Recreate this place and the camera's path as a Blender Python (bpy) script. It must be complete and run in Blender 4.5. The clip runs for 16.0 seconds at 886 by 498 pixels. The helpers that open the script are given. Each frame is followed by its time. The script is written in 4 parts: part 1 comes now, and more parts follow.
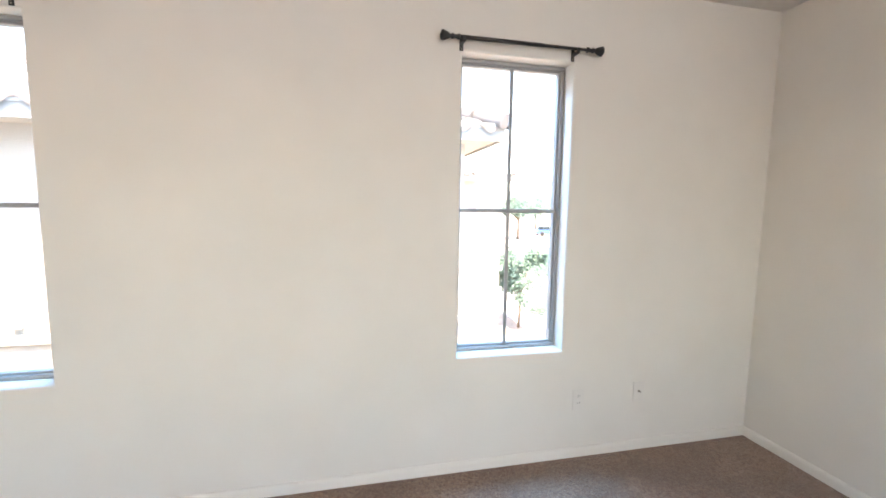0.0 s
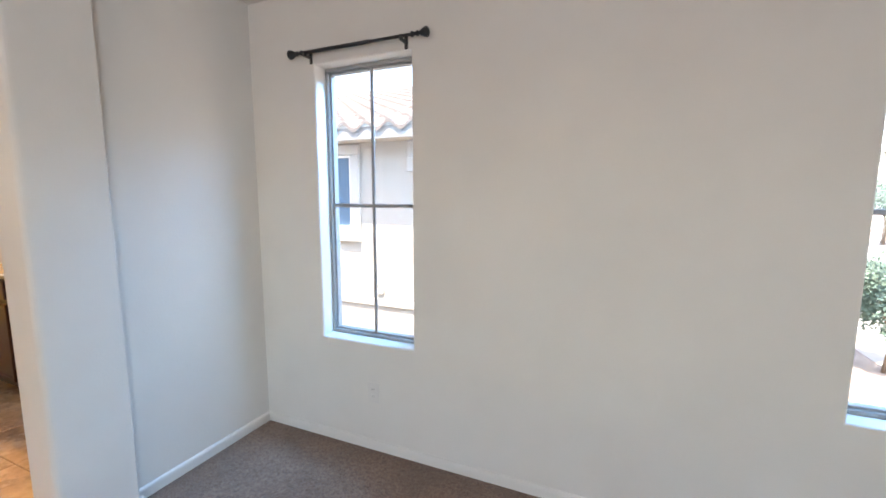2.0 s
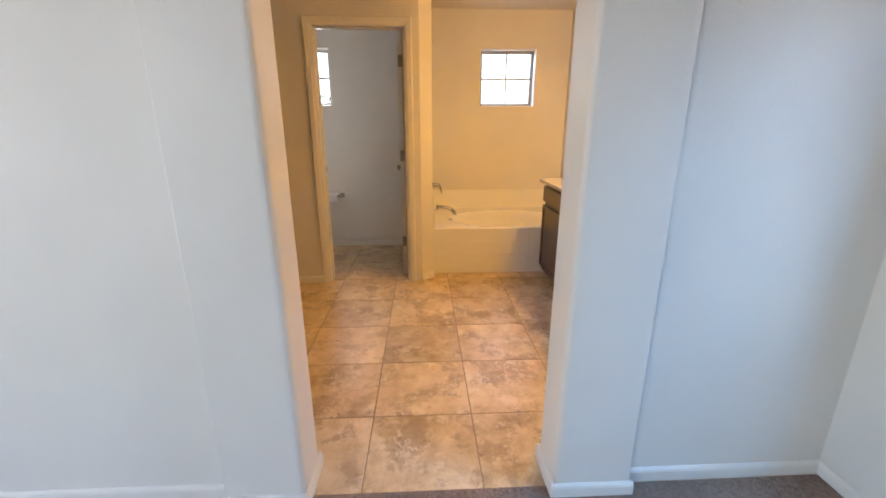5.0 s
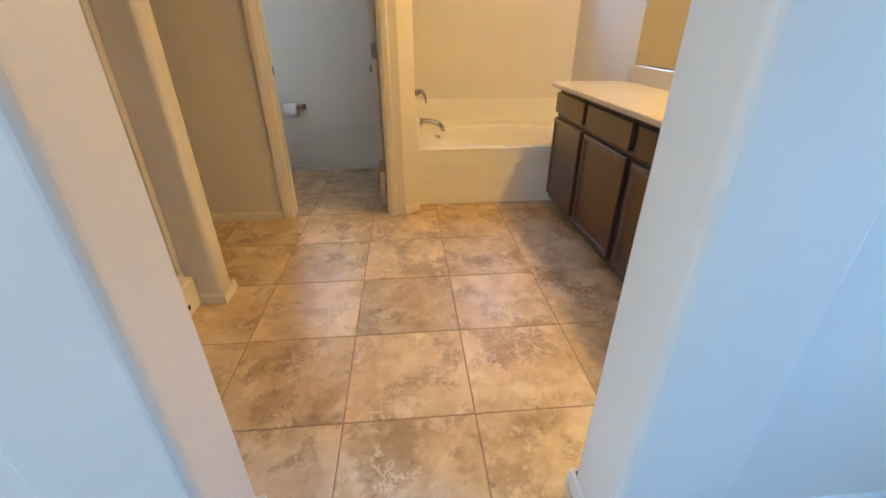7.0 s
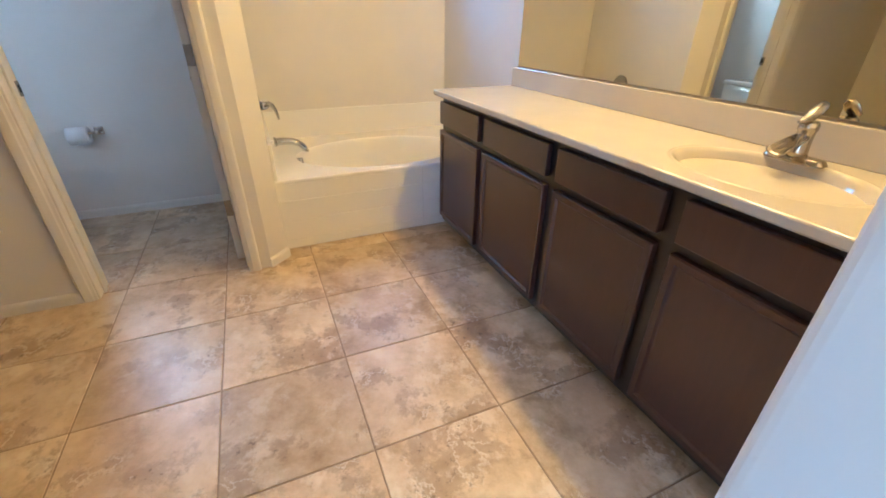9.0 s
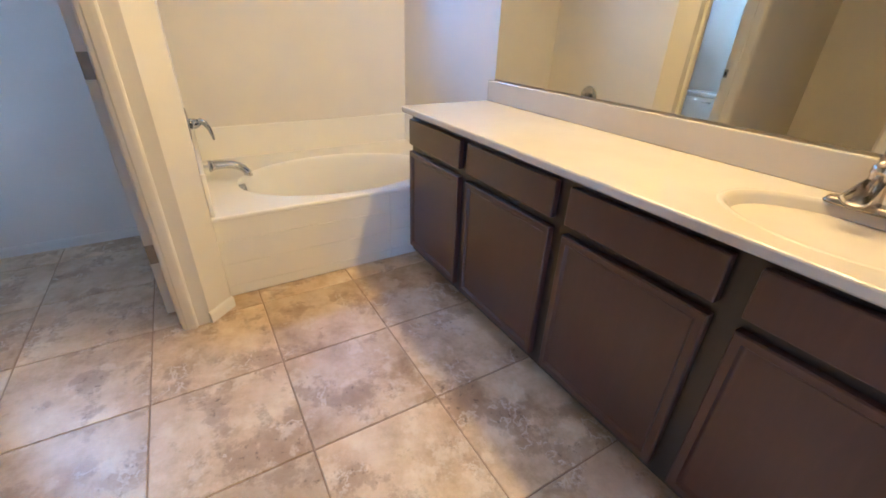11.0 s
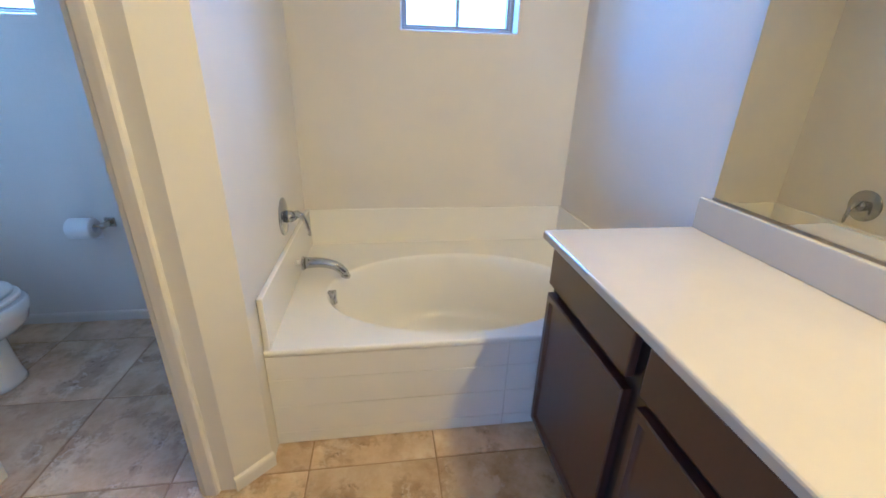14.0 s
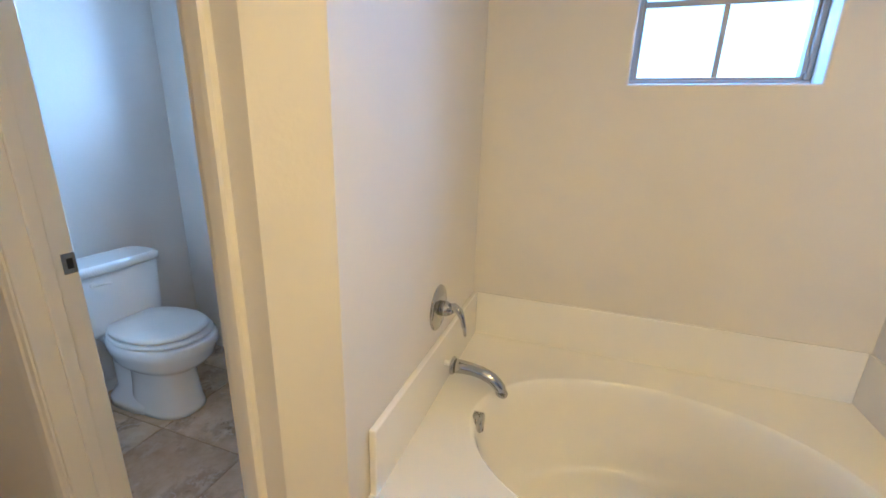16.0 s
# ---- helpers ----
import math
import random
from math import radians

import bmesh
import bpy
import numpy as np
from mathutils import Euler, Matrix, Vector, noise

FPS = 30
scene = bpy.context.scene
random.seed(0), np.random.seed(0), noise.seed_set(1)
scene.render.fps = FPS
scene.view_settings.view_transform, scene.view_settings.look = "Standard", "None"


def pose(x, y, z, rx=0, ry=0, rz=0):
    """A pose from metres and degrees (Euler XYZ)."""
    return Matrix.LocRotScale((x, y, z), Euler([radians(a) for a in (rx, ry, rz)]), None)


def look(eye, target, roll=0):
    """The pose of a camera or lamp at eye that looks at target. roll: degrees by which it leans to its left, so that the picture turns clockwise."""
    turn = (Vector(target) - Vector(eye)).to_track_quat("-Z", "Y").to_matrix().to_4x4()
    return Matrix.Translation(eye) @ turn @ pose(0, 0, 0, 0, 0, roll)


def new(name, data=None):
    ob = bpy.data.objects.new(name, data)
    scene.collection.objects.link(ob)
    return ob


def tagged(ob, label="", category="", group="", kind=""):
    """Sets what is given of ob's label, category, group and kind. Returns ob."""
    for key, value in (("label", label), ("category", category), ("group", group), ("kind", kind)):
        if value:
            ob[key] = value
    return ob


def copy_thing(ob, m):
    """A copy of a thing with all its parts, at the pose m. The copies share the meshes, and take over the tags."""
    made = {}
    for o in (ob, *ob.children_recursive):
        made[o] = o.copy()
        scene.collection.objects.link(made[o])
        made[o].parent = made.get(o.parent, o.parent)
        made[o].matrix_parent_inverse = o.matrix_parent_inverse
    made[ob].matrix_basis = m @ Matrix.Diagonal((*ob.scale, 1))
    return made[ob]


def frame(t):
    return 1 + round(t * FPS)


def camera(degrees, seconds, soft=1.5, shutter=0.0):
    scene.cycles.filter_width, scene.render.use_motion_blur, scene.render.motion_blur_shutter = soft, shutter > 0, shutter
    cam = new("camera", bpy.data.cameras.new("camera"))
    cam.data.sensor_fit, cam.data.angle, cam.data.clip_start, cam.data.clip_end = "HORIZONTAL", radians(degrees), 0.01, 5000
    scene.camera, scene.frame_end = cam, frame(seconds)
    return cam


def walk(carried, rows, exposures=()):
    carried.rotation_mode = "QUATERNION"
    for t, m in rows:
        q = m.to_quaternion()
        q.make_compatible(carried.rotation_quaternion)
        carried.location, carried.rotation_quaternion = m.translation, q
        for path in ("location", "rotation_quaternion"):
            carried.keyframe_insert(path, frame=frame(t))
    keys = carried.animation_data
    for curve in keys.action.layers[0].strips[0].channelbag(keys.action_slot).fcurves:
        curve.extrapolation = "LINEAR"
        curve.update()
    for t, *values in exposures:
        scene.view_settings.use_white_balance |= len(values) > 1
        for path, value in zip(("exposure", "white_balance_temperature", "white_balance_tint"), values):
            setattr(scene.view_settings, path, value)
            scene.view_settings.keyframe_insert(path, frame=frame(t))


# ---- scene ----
cam = camera(93.7, 16.0, 1.7)
PATH = [
    (0, (0.108, 0.152, 1.373), (0.546, 2.093, 1.164), 0.8),
    (0.5, (0.132, 0.152, 1.387), (0.220, 2.136, 1.152), 0.8),
    (1, (0.107, 0.165, 1.377), (-0.096, 2.141, 1.145), 0.6),
    (1.5, (0.010, 0.213, 1.393), (-0.469, 2.138, 1.147), 0.4),
    (2, (-0.125, 0.277, 1.402), (-0.920, 2.095, 1.150), 0.1),
    (2.5, (-0.260, 0.335, 1.412), (-1.374, 1.965, 1.151), -0.1),
    (3, (-0.356, 0.452, 1.392), (-1.807, 1.808, 1.140), -0.1),
    (3.5, (-0.420, 0.533, 1.366), (-2.139, 1.519, 1.107), 0.1),
    (4, (-0.533, 0.524, 1.374), (-2.416, 1.121, 1.073), 0.0),
    (4.5, (-0.691, 0.529, 1.359), (-2.630, 0.818, 0.963), 0.0),
    (5, (-0.852, 0.547, 1.326), (-2.768, 0.641, 0.758), 0.0),
    (7.3, (-1.615, 0.562, 1.213), (-3.343, 0.763, 0.227), 0.2),
    (7.5, (-1.681, 0.554, 1.213), (-3.401, 0.818, 0.226), 0.2),
    (8, (-1.862, 0.561, 1.211), (-3.555, 0.988, 0.236), 0.5),
    (8.5, (-1.979, 0.586, 1.227), (-3.632, 1.163, 0.261), 0.7),
    (9, (-2.115, 0.611, 1.228), (-3.721, 1.316, 0.268), 0.6),
    (9.2, (-2.16, 0.622, 1.237), (-3.745, 1.363, 0.268), 0.5),
    (11.3, (-2.567, 0.665, 1.253), (-4.07, 1.587, 0.309), 2.2),
    (11.5, (-2.615, 0.692, 1.259), (-4.127, 1.609, 0.324), 2.1),
    (12, (-2.781, 0.74, 1.269), (-4.33, 1.617, 0.357), 1.9),
    (12.5, (-2.939, 0.76, 1.293), (-4.549, 1.553, 0.41), 1.8),
    (13, (-3.052, 0.849, 1.308), (-4.747, 1.489, 0.46), 1.7),
    (13.5, (-3.151, 0.984, 1.328), (-4.917, 1.438, 0.507), 1.7),
    (14, (-3.267, 1.067, 1.339), (-5.09, 1.338, 0.562), 1.6),
    (14.5, (-3.439, 1.072, 1.354), (-5.296, 1.184, 0.62), 1.4),
    (15, (-3.554, 1.066, 1.361), (-5.434, 1.002, 0.683), 1.4),
    (15.5, (-3.67, 1.081, 1.371), (-5.544, 0.767, 0.744), 1.4),
    (16, (-3.778, 1.078, 1.373), (-5.59, 0.456, 0.798), 1.7),
]
# stops, kelvin and tint of the clip's own exposure
EXPOSURES = [(0.0, 3.55, 7950, 15), (0.5, 3.4, 7600, 14), (1.5, 3.15, 7650, 15), (2.0, 3.0, 7550, 16), (3.5, 2.9, 7300, 15), (4.5, 2.9, 7000, 16), (5.0, 3.0, 6950, 14), (7.5, 3.1, 5350, 4), (9.0, 3.3, 4600, 6), (12.0, 3.3, 4150, 9), (13.0, 3.15, 3950, 7), (15.0, 3.0, 3850, 4), (16.0, 3.0, 4200, 4)]
walk(cam, [(t, look(eye, target, roll)) for t, eye, target, roll in PATH], EXPOSURES)
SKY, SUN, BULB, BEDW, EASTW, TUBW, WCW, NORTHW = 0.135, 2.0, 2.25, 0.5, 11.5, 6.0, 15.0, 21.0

# ---- light ----
world = bpy.data.worlds.new("sky")
scene.world = world
world.use_nodes = True
wn = world.node_tree.nodes
sky = wn.new("ShaderNodeTexSky")
sky.sky_type = 'NISHITA'
sky.sun_disc = False
sky.sun_elevation = radians(66)
sky.sun_rotation = radians(172)
world.node_tree.links.new(sky.outputs[0], wn["Background"].inputs[0])
wn["Background"].inputs[1].default_value = SKY

sun = new("sun", bpy.data.lights.new("sun", 'SUN'))
sun.data.energy, sun.data.angle, sun.data.color = SUN, radians(0.5), (1.0, 0.95, 0.87)
sun.matrix_world = look((0, 0, 12), Vector((0, 0, 12)) - Vector((math.sin(radians(172)) * 0.44, math.cos(radians(172)) * 0.44, 0.99)))


def shaded_lamp(name, at, watts, colour, radius):
    lamp = new(name, bpy.data.lights.new(name, 'SPOT'))
    lamp.data.energy, lamp.data.color, lamp.data.shadow_soft_size = watts, colour, radius
    lamp.data.spot_size, lamp.data.spot_blend = radians(179), 0.65
    lamp.location = at
    return lamp


VANITY_BULBS = [(x, 1.975, 2.14) for x in (-3.80, -3.50, -3.20, -2.90)]
for at in VANITY_BULBS:
    shaded_lamp("vanity_bulb_light", at, BULB, (1.0, 0.515, 0.08), 0.05)


def window_lamp(name, at, target, width, height, watts, colour):
    """An added area lamp standing for sky light, inside or outside a window's opening."""
    lamp = new(name, bpy.data.lights.new(name, 'AREA'))
    lamp.data.shape, lamp.data.size, lamp.data.size_y = 'RECTANGLE', width, height
    lamp.data.energy, lamp.data.color = watts, colour
    lamp.matrix_world = look(at, target)


# lamps added in two unseen windows to brighten the bedroom
window_lamp("unseen_window_lamp", (-0.7, -3.33, 1.38), (0.4, 0, 1.3), 2.3, 1.45, BEDW, (1.0, 0.93, 0.84))
window_lamp("unseen_window_lamp", (2.58, -2.45, 1.38), (0, -1.2, 1.2), 1.1, 1.45, EASTW, (0.55, 0.75, 1.0))
# lamps added outside, out of view, to strengthen the blue sky light indoors
for eye, target in (((-0.85, 2.75, 2.62), (-2.0, 1.3, 0.9)), ((0.916, 2.76, 2.84), (0.916, 1.5, 1.1))):
    window_lamp("added_north_sky_lamp", eye, target, 1.2, 0.55, NORTHW, (0.16, 0.48, 1.0))
# lamps added beyond the two small west windows in place of sky
window_lamp("tub_window_light", (-6.2, 1.459, 2.15), (-4.6, 1.459, 1.3), 1.0, 0.7, TUBW, (0.26, 0.58, 1.0))
window_lamp("toilet_window_light", (-6.2, -0.645, 2.15), (-4.6, -0.645, 1.3), 0.9, 0.7, WCW, (0.80, 0.90, 1.0))

# ---- materials ----


def mat(name):
    m = bpy.data.materials.new(name)
    m.use_nodes = True
    return m, m.node_tree.nodes, m.node_tree.links, m.node_tree.nodes["Principled BSDF"]


def coords(n, l, scale=1.0, offset=False, stretch=(1, 1, 1)):
    """Object coordinates, moved by a chance amount for each object where offset is set."""
    tc = n.new("ShaderNodeTexCoord")
    mp = n.new("ShaderNodeMapping")
    mp.inputs["Scale"].default_value = (scale * stretch[0], scale * stretch[1], scale * stretch[2])
    l.new(tc.outputs["Object"], mp.inputs["Vector"])
    if offset:
        info = n.new("ShaderNodeObjectInfo")
        mul = n.new("ShaderNodeVectorMath")
        mul.operation = 'SCALE'
        mul.inputs[0].default_value = (37.0, 61.0, 23.0)
        l.new(info.outputs["Random"], mul.inputs["Scale"])
        l.new(mul.outputs[0], mp.inputs["Location"])
    return mp.outputs[0]


def noise_tex(n, l, vec, scale, detail=4.0, rough=0.55, distort=0.0):
    t = n.new("ShaderNodeTexNoise")
    t.inputs["Scale"].default_value, t.inputs["Detail"].default_value = scale, detail
    t.inputs["Roughness"].default_value, t.inputs["Distortion"].default_value = rough, distort
    l.new(vec, t.inputs["Vector"])
    return t.outputs["Fac"]


def ramp(n, l, fac, stops):
    r = n.new("ShaderNodeValToRGB")
    while len(r.color_ramp.elements) < len(stops):
        r.color_ramp.elements.new(0.5)
    for e, (p, c) in zip(r.color_ramp.elements, stops):
        e.position, e.color = p, (*c, 1)
    l.new(fac, r.inputs["Fac"])
    return r.outputs["Color"]


def mixc(n, l, fac, a, b, mode='MIX'):
    m = n.new("ShaderNodeMix")
    m.data_type, m.blend_type = 'RGBA', mode
    for value, sock in ((fac, m.inputs[0]), (a, m.inputs[6]), (b, m.inputs[7])):
        if isinstance(value, (int, float)):
            sock.default_value = value
        elif isinstance(value, tuple):
            sock.default_value = (*value, 1)
        else:
            l.new(value, sock)
    return m.outputs[2]


def bump(n, l, p, height, strength, distance):
    b = n.new("ShaderNodeBump")
    b.inputs["Strength"].default_value, b.inputs["Distance"].default_value = strength, distance
    l.new(height, b.inputs["Height"])
    l.new(b.outputs[0], p.inputs["Normal"])


def painted(name, colour, rough=0.55, var=0.05, grain=90.0, bumps=0.25, depth=0.002):
    """Paint or plaster: faint blotches, a fine orange peel."""
    m, n, l, p = mat(name)
    v = coords(n, l)
    blotch = noise_tex(n, l, v, 1.7, 3)
    dark = tuple(c * (1 - var) for c in colour)
    light = tuple(min(1, c * (1 + var * 0.6)) for c in colour)
    l.new(ramp(n, l, blotch, [(0.3, dark), (0.7, light)]), p.inputs["Base Color"])
    p.inputs["Roughness"].default_value = rough
    bump(n, l, p, noise_tex(n, l, v, grain, 3), bumps, depth)
    return m


def glossy(name, colour, rough, var=0.03, scale=6.0, coat=0.0, metal=0.0):
    m, n, l, p = mat(name)
    v = coords(n, l)
    f = noise_tex(n, l, v, scale, 4)
    l.new(ramp(n, l, f, [(0.3, tuple(c * (1 - var) for c in colour)), (0.7, tuple(min(1, c * (1 + var)) for c in colour))]), p.inputs["Base Color"])
    r = n.new("ShaderNodeMapRange")
    r.inputs["To Min"].default_value, r.inputs["To Max"].default_value = rough * 0.8, rough * 1.25
    l.new(noise_tex(n, l, v, scale * 9, 4), r.inputs["Value"])
    l.new(r.outputs[0], p.inputs["Roughness"])
    p.inputs["Metallic"].default_value, p.inputs["Coat Weight"].default_value = metal, coat
    return m


WALL = painted("wall_paint", (0.71, 0.68, 0.63))
CEIL = painted("ceiling_paint", (0.72, 0.69, 0.645), 0.7, 0.04, 60, 0.5, 0.003)
TRIM = painted("trim_paint", (0.73, 0.70, 0.65), 0.35, 0.03, 40, 0.06)
SHOWER = painted("shower_panel", (0.70, 0.66, 0.56), 0.3, 0.04, 30, 0.05)
FRAME = glossy("bronze_window_frame", (0.30, 0.30, 0.295), 0.4)
BLACK = glossy("black_iron", (0.02, 0.017, 0.016), 0.4, 0.2, 20)
CHROME = glossy("chrome", (0.50, 0.50, 0.50), 0.06, 0.02, 8, 0, 1.0)
NICKEL = glossy("brushed_nickel", (0.42, 0.385, 0.335), 0.2, 0.05, 30, 0, 1.0)
STEEL = glossy("dull_steel", (0.30, 0.27, 0.23), 0.35, 0.1, 30, 0, 1.0)
PORCELAIN = glossy("porcelain", (0.84, 0.84, 0.83), 0.10, 0.01, 4, 0.3)
ACRYLIC = glossy("tub_acrylic", (0.82, 0.80, 0.75), 0.07, 0.015, 3, 0.2)
MARBLE = glossy("cultured_marble", (0.53, 0.485, 0.405), 0.16, 0.03, 5, 0.15)
PLASTIC = glossy("white_plastic", (0.80, 0.79, 0.76), 0.35)
IVORY = glossy("ivory_plastic", (0.68, 0.65, 0.61), 0.4)
DARK = glossy("dark_gap", (0.012, 0.010, 0.009), 0.6)
RUBBER = glossy("black_gasket", (0.015, 0.014, 0.013), 0.5)
ALU = glossy("satin_aluminium", (0.74, 0.70, 0.63), 0.35, 0.04, 20, 0, 0.3)
PAPER = painted("tissue_paper", (0.82, 0.81, 0.80), 0.9, 0.02, 120, 0.4)
SCREEN = glossy("blue_grey_screen", (0.085, 0.16, 0.24), 0.6, 0.1, 3)
STUCCO = painted("beige_stucco", (0.50, 0.46, 0.40), 0.9, 0.08, 70, 0.7, 0.006)
STUCCO_TRIM = painted("white_stucco_trim", (0.55, 0.53, 0.49), 0.9, 0.05, 70, 0.6, 0.005)
FASCIA = painted("fascia_paint", (0.30, 0.29, 0.27), 0.6, 0.05)
GRAVEL = painted("pink_gravel", (0.46, 0.37, 0.31), 0.95, 0.25, 28, 1.0, 0.02)
CONCRETE = painted("concrete", (0.52, 0.48, 0.45), 0.9, 0.12, 30, 0.5, 0.004)
ASPHALT = painted("asphalt", (0.10, 0.095, 0.09), 0.95, 0.15, 40, 0.6, 0.006)
BARK = painted("bark", (0.20, 0.15, 0.11), 0.9, 0.3, 30, 1.0, 0.01)
CARPAINT = glossy("blue_car_paint", (0.04, 0.12, 0.30), 0.2, 0.03, 3, 1.0)
CARPAINT2 = glossy("silver_car_paint", (0.45, 0.46, 0.48), 0.25, 0.03, 3, 1.0)
CARGLASS = glossy("car_glass", (0.02, 0.03, 0.035), 0.05)


def leaf_material(name, a, b):
    m, n, l, p = mat(name)
    g = n.new("ShaderNodeNewGeometry")
    l.new(ramp(n, l, g.outputs["Random Per Island"], [(0.0, a), (1.0, b)]), p.inputs["Base Color"])
    p.inputs["Roughness"].default_value = 0.6
    return m


LEAF = leaf_material("leaves", (0.10, 0.17, 0.14), (0.18, 0.27, 0.21))
LEAF2 = leaf_material("far_leaves", (0.09, 0.16, 0.13), (0.16, 0.24, 0.19))


def roof_tile_material():
    m, n, l, p = mat("clay_roof_tile")
    g = n.new("ShaderNodeNewGeometry")
    c = ramp(n, l, g.outputs["Random Per Island"], [(0.0, (0.18, 0.155, 0.14)), (0.5, (0.21, 0.185, 0.17)), (1.0, (0.24, 0.215, 0.20))])
    f = noise_tex(n, l, coords(n, l), 6, 5)
    l.new(mixc(n, l, f, c, (0.16, 0.14, 0.13)), p.inputs["Base Color"])
    p.inputs["Roughness"].default_value = 0.9
    return m


ROOF = roof_tile_material()


def stone_tile():
    """Travertine-look porcelain: clouds of tan, brown and rose, pale veins and dark pits, another cut on every tile."""
    m, n, l, p = mat("travertine_tile")
    v = coords(n, l, 1.0, True)
    info = n.new("ShaderNodeObjectInfo")
    big = noise_tex(n, l, v, 5.2, 10, 0.67, 0.1)
    base = ramp(n, l, big, [(0.30, (0.35, 0.235, 0.120)), (0.42, (0.52, 0.38, 0.220)), (0.53, (0.64, 0.49, 0.310)), (0.66, (0.74, 0.61, 0.430))])
    blot = noise_tex(n, l, v, 5.0, 11, 0.66, 0.15)
    base = mixc(n, l, ramp(n, l, blot, [(0.520, (0, 0, 0)), (0.570, (0.52, 0.52, 0.52)), (0.70, (0.80, 0.80, 0.80))]), base, (0.31, 0.21, 0.122))
    pale = noise_tex(n, l, v, 7.5, 10, 0.65, 0.1)
    base = mixc(n, l, ramp(n, l, pale, [(0.555, (0, 0, 0)), (0.625, (0.5, 0.5, 0.5)), (0.77, (0.75, 0.75, 0.75))]), base, (0.78, 0.68, 0.52))
    rose = noise_tex(n, l, v, 2.1, 3, 0.5, 0.15)
    base = mixc(n, l, ramp(n, l, rose, [(0.45, (0, 0, 0)), (0.75, (0.45, 0.45, 0.45))]), base, (0.50, 0.365, 0.27))
    vein = noise_tex(n, l, v, 3.6, 11, 0.62, 0.2)
    veins = ramp(n, l, vein, [(0.480, (0, 0, 0)), (0.494, (0.6, 0.6, 0.6)), (0.508, (0, 0, 0))])
    patch = ramp(n, l, noise_tex(n, l, v, 5.0, 2), [(0.52, (0, 0, 0)), (0.62, (1, 1, 1))])
    both = mixc(n, l, 1.0, veins, patch, 'MULTIPLY')
    base = mixc(n, l, both, base, (0.82, 0.74, 0.60))
    pit = noise_tex(n, l, v, 38, 6, 0.7)
    pits = mixc(n, l, 1.0, ramp(n, l, pit, [(0.57, (0, 0, 0)), (0.65, (0.85, 0.85, 0.85))]), patch, 'MULTIPLY')
    base = mixc(n, l, pits, base, (0.20, 0.135, 0.085))
    tone = n.new("ShaderNodeMapRange")
    tone.inputs["To Min"].default_value, tone.inputs["To Max"].default_value = 0.86, 1.12
    l.new(info.outputs["Random"], tone.inputs["Value"])
    hsv = n.new("ShaderNodeHueSaturation")
    l.new(base, hsv.inputs["Color"])
    l.new(tone.outputs[0], hsv.inputs["Value"])
    l.new(hsv.outputs[0], p.inputs["Base Color"])
    r = n.new("ShaderNodeMapRange")
    r.inputs["To Min"].default_value, r.inputs["To Max"].default_value = 0.30, 0.50
    l.new(vein, r.inputs["Value"])
    l.new(r.outputs[0], p.inputs["Roughness"])
    bump(n, l, p, mixc(n, l, 0.5, vein, pit), 0.25, 0.003)
    return m


TILE = stone_tile()
GROUT = painted("tile_grout", (0.34, 0.235, 0.150), 0.95, 0.15, 150, 0.5)


def carpet_material():
    m, n, l, p = mat("brown_carpet")
    v = coords(n, l)
    tuft = noise_tex(n, l, v, 70, 8, 0.82, 0.6)
    wear = noise_tex(n, l, v, 3.0, 4, 0.6, 0.8)
    c = ramp(n, l, tuft, [(0.33, (0.075, 0.036, 0.022)), (0.50, (0.255, 0.152, 0.104)), (0.66, (0.43, 0.30, 0.222))])
    l.new(mixc(n, l, ramp(n, l, wear, [(0.40, (0.0, 0.0, 0.0)), (0.62, (0.5, 0.5, 0.5))]), c, (0.15, 0.092, 0.065)), p.inputs["Base Color"])
    p.inputs["Roughness"].default_value = 1.0
    p.inputs["Sheen Weight"].default_value = 0.25
    bump(n, l, p, mixc(n, l, 0.35, tuft, noise_tex(n, l, v, 60, 3)), 1.0, 0.012)
    return m


CARPET = carpet_material()


def cabinet_material(name, tone):
    m, n, l, p = mat(name)
    v = coords(n, l, 1.0, True, (1, 1, 0.14))
    g = noise_tex(n, l, v, 55, 6, 0.6, 0.4)
    l.new(ramp(n, l, g, [(0.25, tone[0]), (0.55, tone[1]), (0.8, tone[2])]), p.inputs["Base Color"])
    r = n.new("ShaderNodeMapRange")
    r.inputs["To Min"].default_value, r.inputs["To Max"].default_value = 0.30, 0.45
    l.new(g, r.inputs["Value"])
    l.new(r.outputs[0], p.inputs["Roughness"])
    p.inputs["Coat Weight"].default_value, p.inputs["Coat Roughness"].default_value = 0.5, 0.25
    bump(n, l, p, g, 0.08, 0.001)
    return m


WOOD = cabinet_material("espresso_cabinet_wood", ((0.050, 0.019, 0.013), (0.057, 0.022, 0.016), (0.066, 0.027, 0.019)))
# cabinet wood darkened: the shade in gaps round doors and drawers is painted in
SHADED_FRAMEWOOD = cabinet_material("shade_darkened_frame_wood", ((0.012, 0.007, 0.006), (0.016, 0.009, 0.007), (0.022, 0.012, 0.010)))


